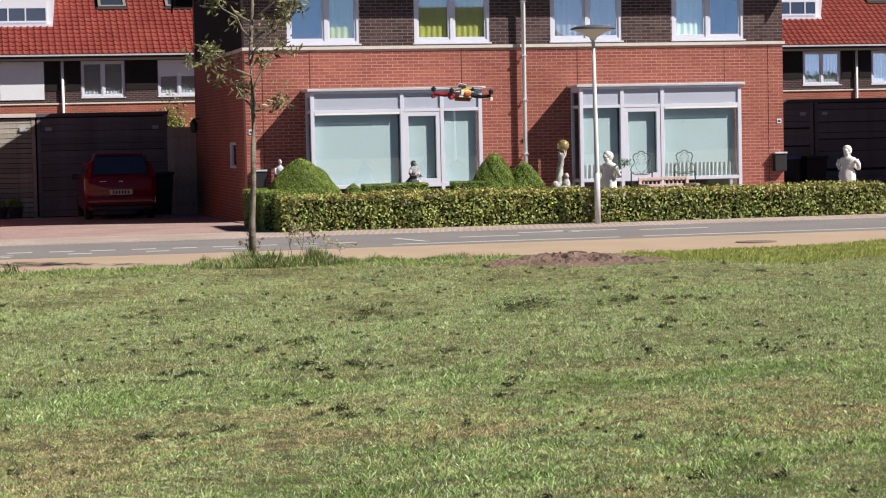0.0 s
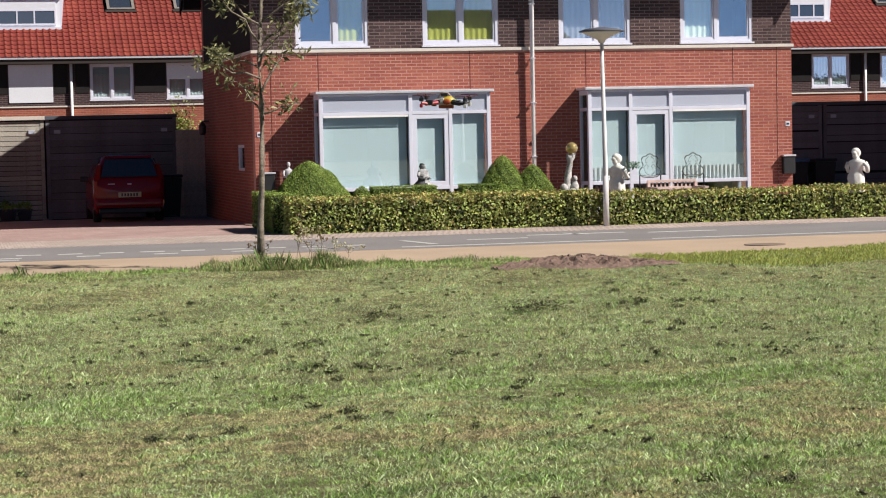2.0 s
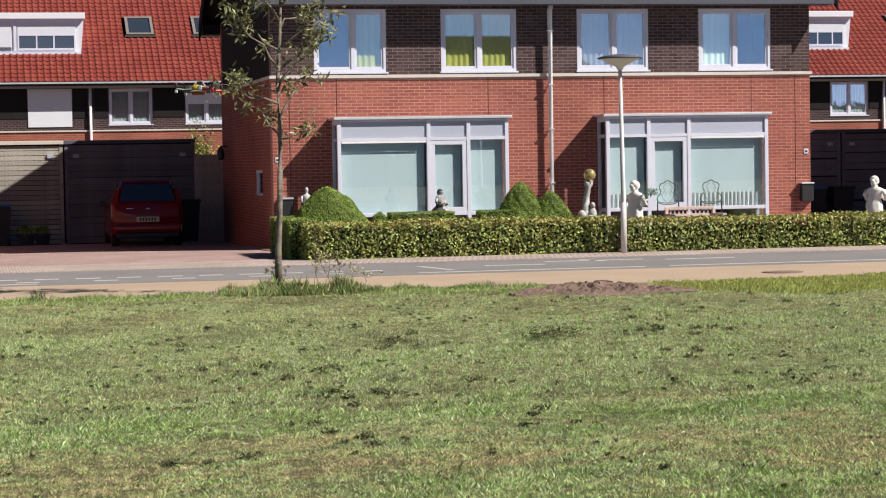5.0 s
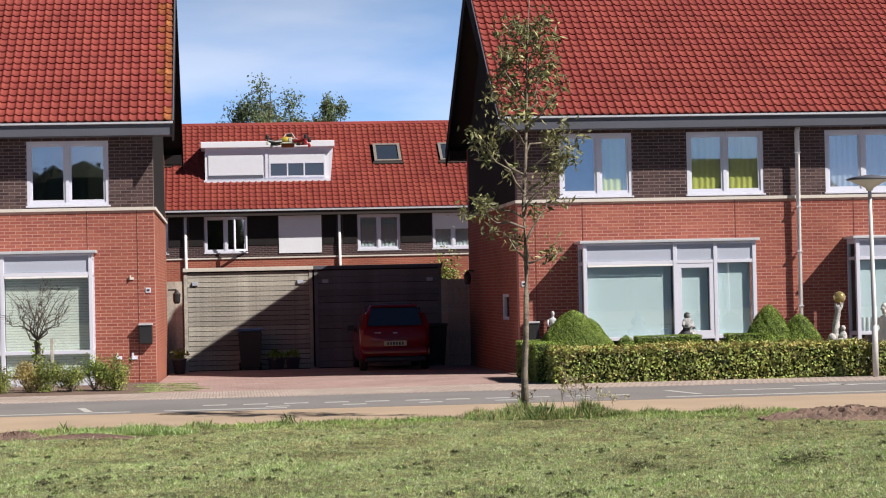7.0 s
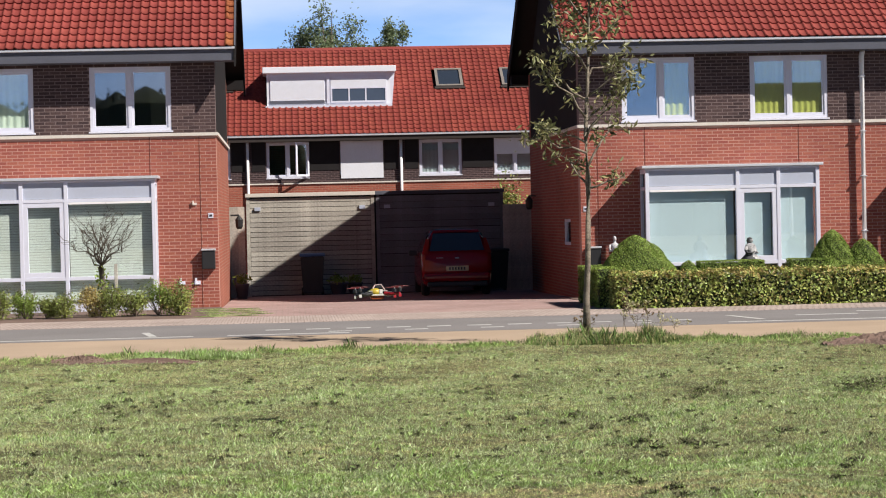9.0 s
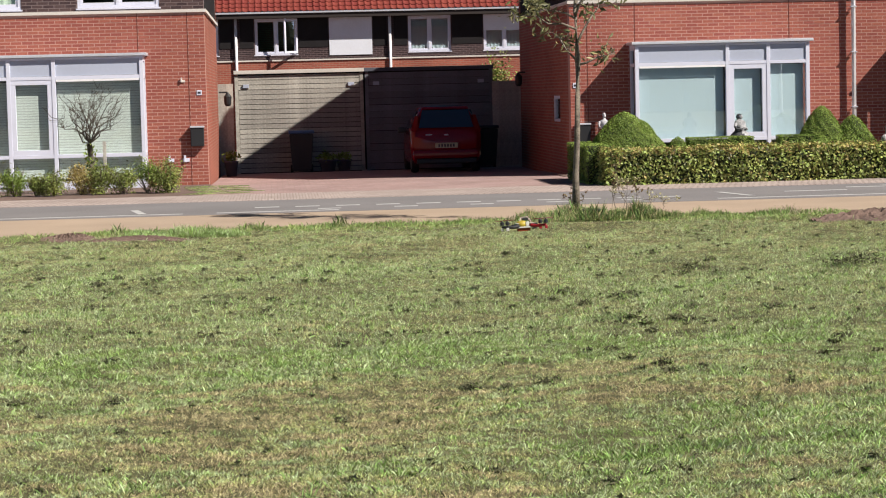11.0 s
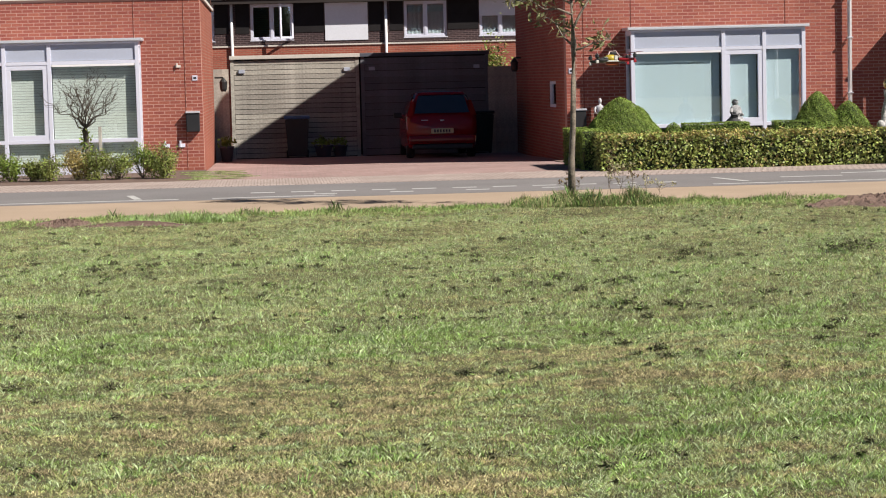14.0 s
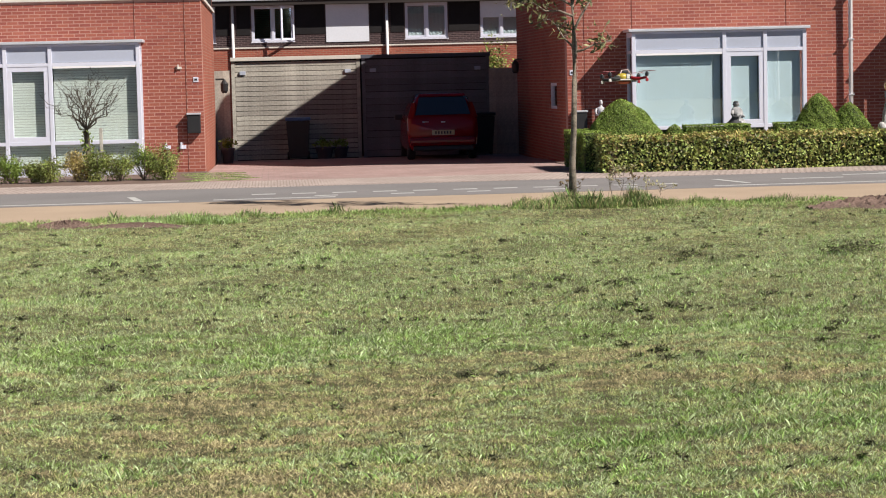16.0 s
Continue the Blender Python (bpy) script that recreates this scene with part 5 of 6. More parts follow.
STONE_BLACK = material("dark_painted_stone", (0.045, 0.045, 0.05), rough=0.7, vary=0.3, scale=9, fine=40)
for x, y, z, h, turn, mat, label, seat in ((12.45, 39.5, 0.22, 1.04, 115, STONE, "white stone statue of a figure with flowers", False), (17.38, 39.5, 0.22, 1.04, 130, STONE, "white stone statue of a draped figure", False),
                                           (8.62, 39.5, 0.55, 0.68, 40, STONE_GREY, "grey and white statue of a seated figure", True), (6.50, 42.25, 0.55, 0.68, 0, STONE_DIM, "small stone standing figure, toned down for shade", False)):
    pedestal(x, y, z)
    figure("statue", x, y, z + 0.005, turn, h, mat, label, seat, 1.22 if h > 0.8 else 1.1, STONE_BLACK if seat else None, 0.85 if mat is STONE_DIM else 1.15)

STONE_OLD = material("weathered_white_stone", (0.58, 0.56, 0.54), rough=0.85, vary=0.2, scale=10, fine=40, bump=0.6, tint=(0.26, 0.25, 0.25))
RNGP = np.random.default_rng(55)
pp = RNGP.normal(size=(90, 3)) * (0.055, 0.05, 0.035) + (12.70, 39.28, 1.03)
tagged(leaf_cloud("plant", pp, 0.035, material("blue_green_leaf", (0.16, 0.27, 0.19), rough=0.6, vary=0.3), None, RNGP, np.tile((0.0, -0.3, 0.8), (90, 1)), 2.0, 0.8), "small blue-green plant in the statue's bowl", "plant")
# arm-shaped column that holds a ball of glass
bm = bmesh.new()
lathe(bm, [(0.17, 0.0), (0.17, 0.05), (0.11, 0.1), (0.08, 0.2), (0.07, 0.3), (0.075, 0.4), (0.06, 0.5), (0.066, 0.6), (0.05, 0.7), (0.052, 0.78), (0.075, 0.84), (0.07, 0.9)], 14)
for v in bm.verts:
    v.co.x += 0.012 * math.sin(v.co.z * 31 + 3 * math.atan2(v.co.y, v.co.x + 1e-6))
    v.co.x += 0.10 * (v.co.z / 0.9) ** 1.5
    v.co.y += 0.02 * math.sin(v.co.z * 14)
for k in range(5):
    a = k * 1.25
    tube(bm, [(0.10 + 0.06 * math.cos(a), 0.06 * math.sin(a), 0.85), (0.10 + 0.08 * math.cos(a), 0.08 * math.sin(a), 0.94)], [0.02, 0.012], 6)
ball(bm, (0.15, -0.05, 0.30), (0.085, 0.09, 0.13))
ball(bm, (0.15, -0.08, 0.46), (0.05, 0.05, 0.06))
ball(bm, (0.10, -0.1, 0.22), (0.09, 0.08, 0.06))
ball(bm, (-0.06, -0.06, 0.28), (0.08, 0.08, 0.09))
column = link("statue", bm, STONE_OLD, smooth=True)
column.matrix_basis = pose(11.42, 39.5, 0.345)
tagged(column, "white stone column with a bowl-shaped top", "statue", "garden statues")
pedestal(11.42, 39.5, 0.34)
BRASS = material("golden_glass_ball", (0.55, 0.42, 0.18), rough=0.12, metal=0.6, vary=0.1)
bm = bmesh.new()
ball(bm, (0, 0, 0), (0.115, 0.115, 0.115), sub=3)
orb = link("glass_ball", bm, BRASS, smooth=True)
orb.matrix_basis = pose(11.54, 39.5, 1.385)
tagged(orb, "golden glass ball on the stone column", "garden ball")


def bench():
    b = empty("bench", pose(13.86, 40.3, -0.06, 0, 0, 6))
    for z in (0.44, 0.58, 0.72):
        part("back_slat", boxes((-0.53, 0.53, 0.10, 0.13, z, z + 0.055), bevel=0.008), WOOD, b)
    for i in range(12):
        part("spindle", boxes((-0.5 + i * 0.09, -0.47 + i * 0.09, 0.135, 0.15, 0.45, 0.72)), WOOD, b)
    for y in (-0.4, -0.28, -0.16, -0.04):
        part("seat_slat", boxes((-0.53, 0.53, y, y + 0.09, 0.40, 0.43), bevel=0.006), WOOD, b)
    for x in (-0.54, 0.48):
        for y in (-0.38, 0.06):
            part("leg", boxes((x, x + 0.06, y, y + 0.06, 0, 0.72 if y > 0 else 0.6)), WOOD, b)
        part("armrest", boxes((x - 0.01, x + 0.07, -0.42, 0.1, 0.6, 0.64)), WOOD, b)
    return tagged(b, "weathered wooden garden bench behind the hedge", "bench")


bench()


def garden_chair(x):
    """A wrought iron chair; its scrolled back shows over the hedge."""
    c = empty("garden_chair", pose(x, 41.0, 0))
    half = [(0.0, 0.475), (0.04, 0.465), (0.075, 0.43), (0.14, 0.42), (0.175, 0.37), (0.165, 0.31), (0.14, 0.26), (0.16, 0.21), (0.205, 0.17), (0.225, 0.11), (0.20, 0.05), (0.15, 0.015), (0.07, 0.005)]
    ring = half + [(-a, b) for a, b in half[:0:-1]] + half[:1]
    loop = [(a, 0, 0.75 + b) for a, b in ring]
    bm = bmesh.new()
    tube(bm, loop, 0.012, 6)
    tube(bm, [(-0.2, 0, 0.80), (0, 0, 0.775), (0.2, 0, 0.80)], 0.007, 5)
    for k in (-1, 1):
        tube(bm, [(k * 0.01, 0, 0.78), (k * 0.10, 0, 0.86), (k * 0.13, 0, 0.95), (k * 0.07, 0, 1.02), (k * 0.03, 0, 0.97), (k * 0.06, 0, 0.93)], 0.006, 5)
        tube(bm, [(k * 0.02, 0, 1.18), (k * 0.08, 0, 1.12), (k * 0.10, 0, 1.06), (k * 0.05, 0, 1.05)], 0.006, 5)
    part("backrest", bm, IRON, c)
    part("seat", boxes((-0.24, 0.24, -0.45, 0.0, 0.43, 0.46), bevel=0.01), BLACK, c)
    for sx in (-0.22, 0.22):
        for sy in (-0.42, -0.01):
            bm = bmesh.new()
            tube(bm, [(sx, sy, 0), (sx, sy, 0.44 if sy < -0.1 else 0.80)], 0.014, 6)
            part("leg", bm, BLACK, c)
    return tagged(c, "black wrought iron garden chair before the bay window", "chair", "garden chairs")


IRON = material("grey_green_iron", (0.09, 0.105, 0.095), rough=0.6)
garden_chair(13.60)
garden_chair(14.51)

# ---- garden before the slatted blinds ----
for k, (x, r, h) in enumerate(((-6.0, 0.26, 0.62), (-5.55, 0.3, 0.6), (-5.15, 0.26, 0.62), (-4.75, 0.26, 0.66), (-4.35, 0.22, 0.4), (-4.0, 0.3, 0.55), (-3.55, 0.32, 0.6), (-3.15, 0.3, 0.62), (-2.75, 0.28, 0.55), (-2.35, 0.34, 0.66), (-1.95, 0.34, 0.7))):
    shrub(x, 39.2 + 0.15 * math.sin(k * 2.3), r, h * 0.86, LEAF_TIP if k % 5 == 1 else LEAF_HEDGE if k % 3 else LEAF_TOP, 40 + k, 2300, 0.027)


def bare_tree():
    rng = np.random.default_rng(23)
    t = empty("garden_tree", pose(-3.40, 39.9, 0))
    bm = bmesh.new()
    tube(bm, [(0, 0, 0), (0.02, 0, 0.5), (-0.02, 0, 0.9), (0.0, 0, 1.0)], [0.06, 0.05, 0.05, 0.06], 8)
    part("trunk", bm, TWIG, t, smooth=True)
    for k in range(17):
        a = k * 2.4 + rng.uniform(-0.2, 0.2)
        bm = bmesh.new()
        reach = rng.uniform(0.18, 0.62)
        e = Vector((reach * math.cos(a), 0.7 * reach * math.sin(a), 1.0 + 0.95 * math.sqrt(max(0.0, 1 - (reach / 0.68) ** 2)) * rng.uniform(0.75, 1.0)))
        pts = limb(bm, (0, 0, 0.93), e, 0.015, 0.004, rng, 5, 0.22)
        for j in (1, 2, 2, 3, 3, 4):
            f = pts[j] + Vector((rng.normal() * 0.10 + 0.12 * math.cos(a), rng.normal() * 0.10, rng.uniform(0.06, 0.28)))
            sub = limb(bm, pts[j], f, 0.006, 0.0028, rng, 4, 0.22)
            for _ in range(2):
                limb(bm, sub[2], sub[2] + Vector((rng.normal() * 0.09, rng.normal() * 0.09, rng.uniform(0.02, 0.18))), 0.004, 0.002, rng, 3, 0.2)
        part("limb", bm, TWIG, t)
    c = rng.normal(size=(260, 3)) * (0.08, 0.08, 0.2) + (0.02, 0, 0.45)
    tagged(leaf_cloud("ivy", c, 0.05, LEAF_TOP, t, rng), kind="stuff")
    return tagged(t, "pollarded garden tree with bare twigs before the bay", "tree")


TWIG = material("dark_twig_bark", (0.085, 0.07, 0.055), rough=0.9, vary=0.4)
bare_tree()
stake = empty("tree_stake", pose(-3.15, 39.95, 0))
part("post", boxes((-0.03, 0.03, -0.03, 0.03, 0, 0.95), bevel=0.008), PLANK, stake)
tagged(stake, "short wooden stake beside the garden tree", "stake")


def pot(x, y, r, h):
    p = empty("plant_pot", pose(x, y, drive_z(y)))
    part("pot", lathe(bmesh.new(), [(r * 0.7, 0), (r, h * 0.9), (r * 1.08, h * 0.9), (r * 1.08, h), (r * 0.9, h), (r * 0.85, h * 0.85)], 18), FASCIA, p, "grey plant pot", True)
    rng = np.random.default_rng(int(abs(x) * 100))
    leaf_cloud("foliage", rng.normal(size=(120, 3)) * (r * 0.5, r * 0.5, 0.06) + (0, 0, h + 0.08), 0.06, LEAF_TOP, p, rng)
    return tagged(p, "grey plant pot with a small plant by the fence", "plant pot")


pot(-1.05, 50.2, 0.16, 0.36)


def wheelie_bin(x, y, mat, lid, label):
    b = empty("wheelie_bin", pose(x, y, drive_z(y)))
    bm = bmesh.new()
    vs = [bm.verts.new(p) for p in ((-0.23, -0.25, 0.06), (0.23, -0.25, 0.06), (0.23, 0.2, 0.06), (-0.23, 0.2, 0.06), (-0.29, -0.33, 0.96), (0.29, -0.33, 0.96), (0.29, 0.3, 0.96), (-0.29, 0.3, 0.96))]
    for f in ((3, 2, 1, 0), (4, 5, 6, 7), (0, 1, 5, 4), (1, 2, 6, 5), (2, 3, 7, 6), (3, 0, 4, 7)):
        bm.faces.new([vs[i] for i in f])
    bmesh.ops.bevel(bm, geom=bm.edges[:], offset=0.02, segments=2, affect="EDGES")
    part("body", bm, mat, b)
    part("lid", boxes((-0.31, 0.31, -0.36, 0.33, 0.965, 1.04), bevel=0.025), lid, b)
    for s in (-1, 1):
        w = part("wheel", lathe(bmesh.new(), [(0.03, -0.03), (0.1, -0.03), (0.1, 0.03), (0.03, 0.03)], 14), RUBBER, b)
        w.matrix_basis = pose(s * 0.24, 0.28, 0.1, 0, 90, 0)
    return tagged(b, label, "bin", "wheelie bins")


BLUE = material("blue_plastic", (0.06, 0.14, 0.32), rough=0.5)
wheelie_bin(0.62, 52.6, BLACK, BLUE, "dark wheelie bin with a blue lid by the garage")
wheelie_bin(21.3, 52.4, BLACK, BLUE, "dark wheelie bin with a blue lid by the garage")
wheelie_bin(22.1, 52.5, BLACK, BLACK, "black wheelie bin by the garage")
wheelie_bin(5.1, 52.3, BLACK, BLACK, "black wheelie bin by the garage")
for x, y, r in ((1.25, 52.4, 0.22), (1.65, 52.5, 0.18)):
    pot(x, y, r, 0.3)
shrub(5.75, 54.5, 0.45, 2.5, LEAF_HEDGE, 77, 3200, 0.06, "climbing shrub that rises over the fence")
# wall lamp and camera-like lantern on the side wall
lantern = empty("wall_lantern", pose(5.85, 50.0, 1.9))
part("bracket", boxes((-0.16, -0.002, -0.02, 0.02, 0.2, 0.24)), BLACK, lantern)
part("body", lathe(bmesh.new(), [(0.05, 0), (0.08, 0.05), (0.09, 0.22), (0.02, 0.32)], 10, (-0.16, 0, -0.1)), BLACK, lantern)
tagged(lantern, "black wall lantern on the side wall", "wall lamp")
lantern = empty("wall_lantern", pose(-1.28, 50.0, 1.6))
part("bracket", boxes((0.002, 0.2, -0.02, 0.02, 0.2, 0.24)), BLACK, lantern)
part("body", lathe(bmesh.new(), [(0.05, 0), (0.08, 0.05), (0.09, 0.22), (0.02, 0.32)], 10, (0.2, 0, -0.1)), BLACK, lantern)
tagged(lantern, "black wall lantern on the side wall", "wall lamp")

# ---- road marks ----


def mark(x0, x1, y0, y1):
    tagged(link("road_mark", boxes((x0, x1, y0, y1, 0.003, 0.009)), PAINT), "worn white road marking", kind="structure")


for k in range(11):
    mark(-0.35 + k * 0.62, 0.02 + k * 0.62, 33.0 - 0.02 * k, 33.12 - 0.02 * k)
for k in range(5):
    mark(0.6 + k * 1.15, 0.95 + k * 1.15, 32.2, 32.3)
for x0, x1, y in ((-4.5, -1.4, 31.75), (-0.9, 0.9, 31.75), (6.6, 10.2, 31.85), (10.6, 17, 31.9), (8.0, 9.0, 33.4), (9.2, 10.9, 34.2), (11.2, 12.4, 33.9)):
    mark(x0, x1, y, y + 0.09)
for x0, y0, x1, y1 in ((7.0, 33.8, 7.25, 32.4), (-2.2, 33.2, -2.0, 32.0), (9.9, 34.6, 10.15, 33.9)):
    bm = bmesh.new()
    d = Vector((x1 - x0, y1 - y0, 0)).normalized()
    s = Vector((-d.y, d.x, 0)) * 0.06
    a, b = Vector((x0, y0, 0.009)), Vector((x1, y1, 0.009))
    bm.faces.new([bm.verts.new(p) for p in (a - s, b - s, b + s, a + s)][::-1])
    tagged(link("road_mark", bm, PAINT), "worn white road marking", kind="structure")
bm = lathe(bmesh.new(), [(0.30, 0.0), (0.30, 0.012), (0.24, 0.014)], 24)
cover = link("manhole_cover", bm, material("rusty_iron_cover", (0.20, 0.15, 0.12), rough=0.8, vary=0.2))
cover.matrix_basis = pose(11.45, 29.3, 0.0)
tagged(cover, "round iron manhole cover in the sand path", "manhole cover")

# ---- the field ----


def field_height(x, y):
    """Gentle unevenness of the field; it falls to the path at its far edge."""
    return 0.035 * np.sin(x * 0.9 + 0.4 * y) * np.sin(y * 0.7) + 0.02 * np.sin(x * 2.7 - y * 1.9) - 0.02


def far_edge(x):
    return GRASS_EDGE + 0.75 * np.clip((x - 10.6) / 2.2, 0, 1) + 0.12 * np.sin(x * 0.9) + 0.1 * np.sin(x * 2.3 + 1)


def lie(x, y):
    z = field_height(x, y)
    fall = np.clip((far_edge(x) - 0.4 - y) / 0.6, 0, 1)
    return z * fall + 0.004


nx, ny = 300, 220
gx, gy = np.meshgrid(np.linspace(-14, 26, nx), np.linspace(-6, 29.0, ny))
gy = np.minimum(gy, far_edge(gx))
gv = np.stack([gx, gy, lie(gx, gy)], -1).reshape(-1, 3)
idx = (np.arange(ny - 1)[:, None] * nx + np.arange(nx - 1)[None, :]).ravel()[:, None]
TURF = material("mown_turf", (0.125, 0.122, 0.062), rough=0.95, vary=0.5, scale=3.0, fine=60, bump=0.9, tint=(0.068, 0.062, 0.036), spec=0.1)
lawn = mesh_np("lawn", gv, idx + np.array([[0, 1, nx + 1, nx]]), [TURF], smooth=True)
tagged(lawn, "uneven mown field of short grass", kind="structure")
strip("meadow", -1500, 1500, -1500, -5.9, 0.02, TURF, "grass field that goes on behind", 0.05)
strip("meadow_2", -1500, -13.9, -5.9, 28.0, 0.02, TURF, "grass field that goes on to the side", 0.05)
strip("meadow_3", 25.9, 1500, -5.9, 28.0, 0.02, TURF, "grass field that goes on to the side", 0.05)


def patch(x, y, s, seed):
    """Soft value noise in 0..1 for the blades' mix."""
    out = np.zeros_like(x)
    rng = np.random.default_rng(seed)
    for k in range(9):
        a = rng.random() * 6.28
        f = s * rng.uniform(0.5, 2.2)
        out += np.sin(f * (x * math.cos(a) + 1.9 * y * math.sin(a)) + rng.random() * 6.28)
    return 0.5 + out / 9


def blades(name, n, y0, y1, hmin, hmax, width, mats, seed, lean=0.5, keep=None, label="", clump=0.6, mix=None, simple=False, crowd=9, spread=0.018):
    """Grass blades, most of them in small clumps, each a narrow bent leaf that ends in a point."""
    rng = np.random.default_rng(seed)
    m = max(1, n // crowd)
    cy = y0 + (y1 - y0) * rng.random(m) ** 0.85
    cx = rng.uniform(-0.16, 0.47, m) * cy
    pick = rng.integers(0, m, n)
    y = y0 + (y1 - y0) * rng.random(n) ** 0.85
    x = rng.uniform(-0.16, 0.47, n) * y
    grouped = rng.random(n) < clump
    x = np.where(grouped, cx[pick] + rng.normal(0, spread, n), x)
    y = np.where(grouped, cy[pick] + rng.normal(0, spread, n), y)
    tone = np.where(grouped, rng.normal(0, 1, m)[pick], rng.normal(0, 1, n))
    ok = (y < far_edge(x)) & (y > y0 - 0.05)
    if keep is not None:
        ok &= keep(x, y, rng)
    x, y, tone = x[ok], y[ok], tone[ok]
    n = len(x)
    z = lie(x, y) - 0.002
    fine = patch(x, y, 16.0, 6)
    h = rng.uniform(hmin, hmax, n) * (0.55 + 0.55 * patch(x, y, 1.6, 5) + 0.5 * np.clip(fine - 0.3, 0, 0.5)) * (1 + 0.12 * tone)
    a = rng.random(n) * 2 * np.pi
    b = 6.283 * patch(x, y, 2.4, 21) * 1.5 + rng.normal(0, 2.6, n)
    ln = np.abs(rng.normal(0.55, 0.35, n)) * lean
    w = width * rng.uniform(0.6, 1.3, n)
    side = np.stack([np.cos(a), np.sin(a), 0 * a], 1) * w[:, None]
    base = np.stack([x, y, z], 1)
    way = np.stack([np.cos(b) * ln, np.sin(b) * ln, np.ones(n)], 1)
    way /= np.linalg.norm(way, axis=1, keepdims=True)
    midp = base + way * (h * 0.6)[:, None]
    bend = np.stack([np.cos(b) * ln, np.sin(b) * ln, 0.35 + 0 * b], 1)
    tip = midp + bend / np.linalg.norm(bend, axis=1, keepdims=True) * (h * 0.45)[:, None]
    corners = [base - side, base + side, tip] if simple else [base - side, base + side, midp + side * 0.8, tip]
    k = len(corners)
    verts = np.stack(corners, 1).reshape(-1, 3)
    faces = np.arange(n)[:, None] * k + np.arange(k)[None, :]
    mi = None
    if len(mats) > 1:
        p = mix(x, y) + 0.10 * tone + rng.normal(0, 0.09, n) if mix else rng.random(n)
        live = len(mats) - (1 if mix else 0)
        mi = np.digitize(p, np.linspace(0, 1, live + 1)[1:-1])
        if mix:
            # random clumps coloured dark, as the shade in gaps between blades
            mi = np.where(tone + 1.2 * (patch(x, y, 9.0, 51) - 0.5) + rng.normal(0, 0.3, n) < -1.22 - 0.25 * np.clip((y - 14.0) / 2.0, 0, 1), live, mi)
    ob = mesh_np(name, verts, faces, mats, None, mi)
    return tagged(ob, label, "grass", kind="stuff")


def dryness(x, y):
    """0 for lush green, 1 for straw: a lush stripe, straw nearer than it, green again on one side."""
    far = np.clip((y - 13.8) / 1.0, 0, 1)
    k = 0.375 + (1 - 0.55 * far) * (0.55 * (patch(x, y, 1.3, 9) - 0.5) + 0.7 * (patch(x, y, 6.0, 14) - 0.5)) + 0.4 * (patch(x, y, 19.0, 15) - 0.5) + 0.02 * far
    stripe = 14.0 + 0.35 * np.sin(x * 0.8)
    k -= 0.30 * np.exp(-((y - stripe) / 0.55) ** 2)
    k += 0.24 * np.clip((13.4 - y) / 0.8, 0, 1)
    k -= 0.36 * np.clip((x / y - 0.11) / 0.06, 0, 1) * np.clip((11.6 - y) / 1.0, 0, 1)
    k += 0.16 * np.clip((y - 20.5) / 3.0, 0, 1)
    return k


BLADE_DRY = leaf_material("dry_grass_blade", (0.60, 0.52, 0.305), (0.43, 0.36, 0.20), 0.2, 0.8, 0.5)
BLADE_MID = leaf_material("yellow_green_blade", (0.54, 0.565, 0.24), (0.40, 0.435, 0.18), 0.25, 0.7, 0.6)
BLADE_DEEP = leaf_material("deep_grass_blade", (0.36, 0.48, 0.15), (0.24, 0.35, 0.11), 0.25, 0.7, 0.6)
GRASSES = [BLADE_DEEP, BLADE, BLADE_MID, BLADE_DRY, CUT_AND_SHADE]
blades("grass", 520000, 7.6, 14.6, 0.010, 0.030, 0.0014, GRASSES, 1, 1.3, None, "short mown grass with dry clippings", 0.8, dryness, False, 22, 0.017)
blades("grass", 1050000, 14.4, 28.6, 0.010, 0.027, 0.0028, GRASSES, 2, 1.2, None, "short mown grass with dry clippings", 0.75, dryness, True, 12, 0.028)
blades("clippings", 110000, 7.6, 28.0, 0.02, 0.05, 0.0016, [BLADE_DRY, HAY, CUT_AND_SHADE], 3, 7.0, lambda x, y, r: (dryness(x, y) + r.normal(0, 0.15, len(x)) > 0.52), "dry cut grass lying on the field", 0.3)
blades("tall_grass", 26000, 26.1, 28.0, 0.03, 0.075, 0.0028, [BLADE_DEEP, BLADE_DEEP, BLADE_MID], 4, 0.8, lambda x, y, r: (far_edge(x) - y < 0.6 + 0.4 * np.sin(x * 1.3)) & (x < 8.5), "longer uncut grass along the path's edge", 0.8)
BLADE_LIME = leaf_material("fresh_grass_blade", (0.42, 0.45, 0.12), (0.34, 0.38, 0.10), 0.3, 0.7, 0.35)
blades("uncut_grass", 130000, 25.2, 28.7, 0.03, 0.075, 0.003, [BLADE_LIME], 8, 0.8, lambda x, y, r: (x > 8.9) & (y > 25.35 + 0.15 * np.sin(x * 1.1)), "fresh yellow-green grass along the path")
blades("tussocks", 330000, 8.0, 27.0, 0.025, 0.055, 0.0019, [BLADE_DEEP, BLADE_DEEP, BLADE], 9, 0.9, lambda x, y, r: patch(x, y, 22.0, 77) + r.normal(0, 0.05, len(x)) - 0.5 * (dryness(x, y) - 0.36) > 0.68, "small tussocks of longer green grass", 0.9)


def clod(x, y, r, seed, mat=None):
    """A dark wad of cut grass."""
    rng = np.random.default_rng(seed)
    n = int(260 * r / 0.12)
    q = rng.normal(size=(n, 3)) * (r * 0.7, r * 0.7, r * 0.3)
    q[:, 2] = np.abs(q[:, 2]) + 0.01
    q += (x, y, float(lie(np.array([x]), np.array([y]))[0]))
    return q, rng


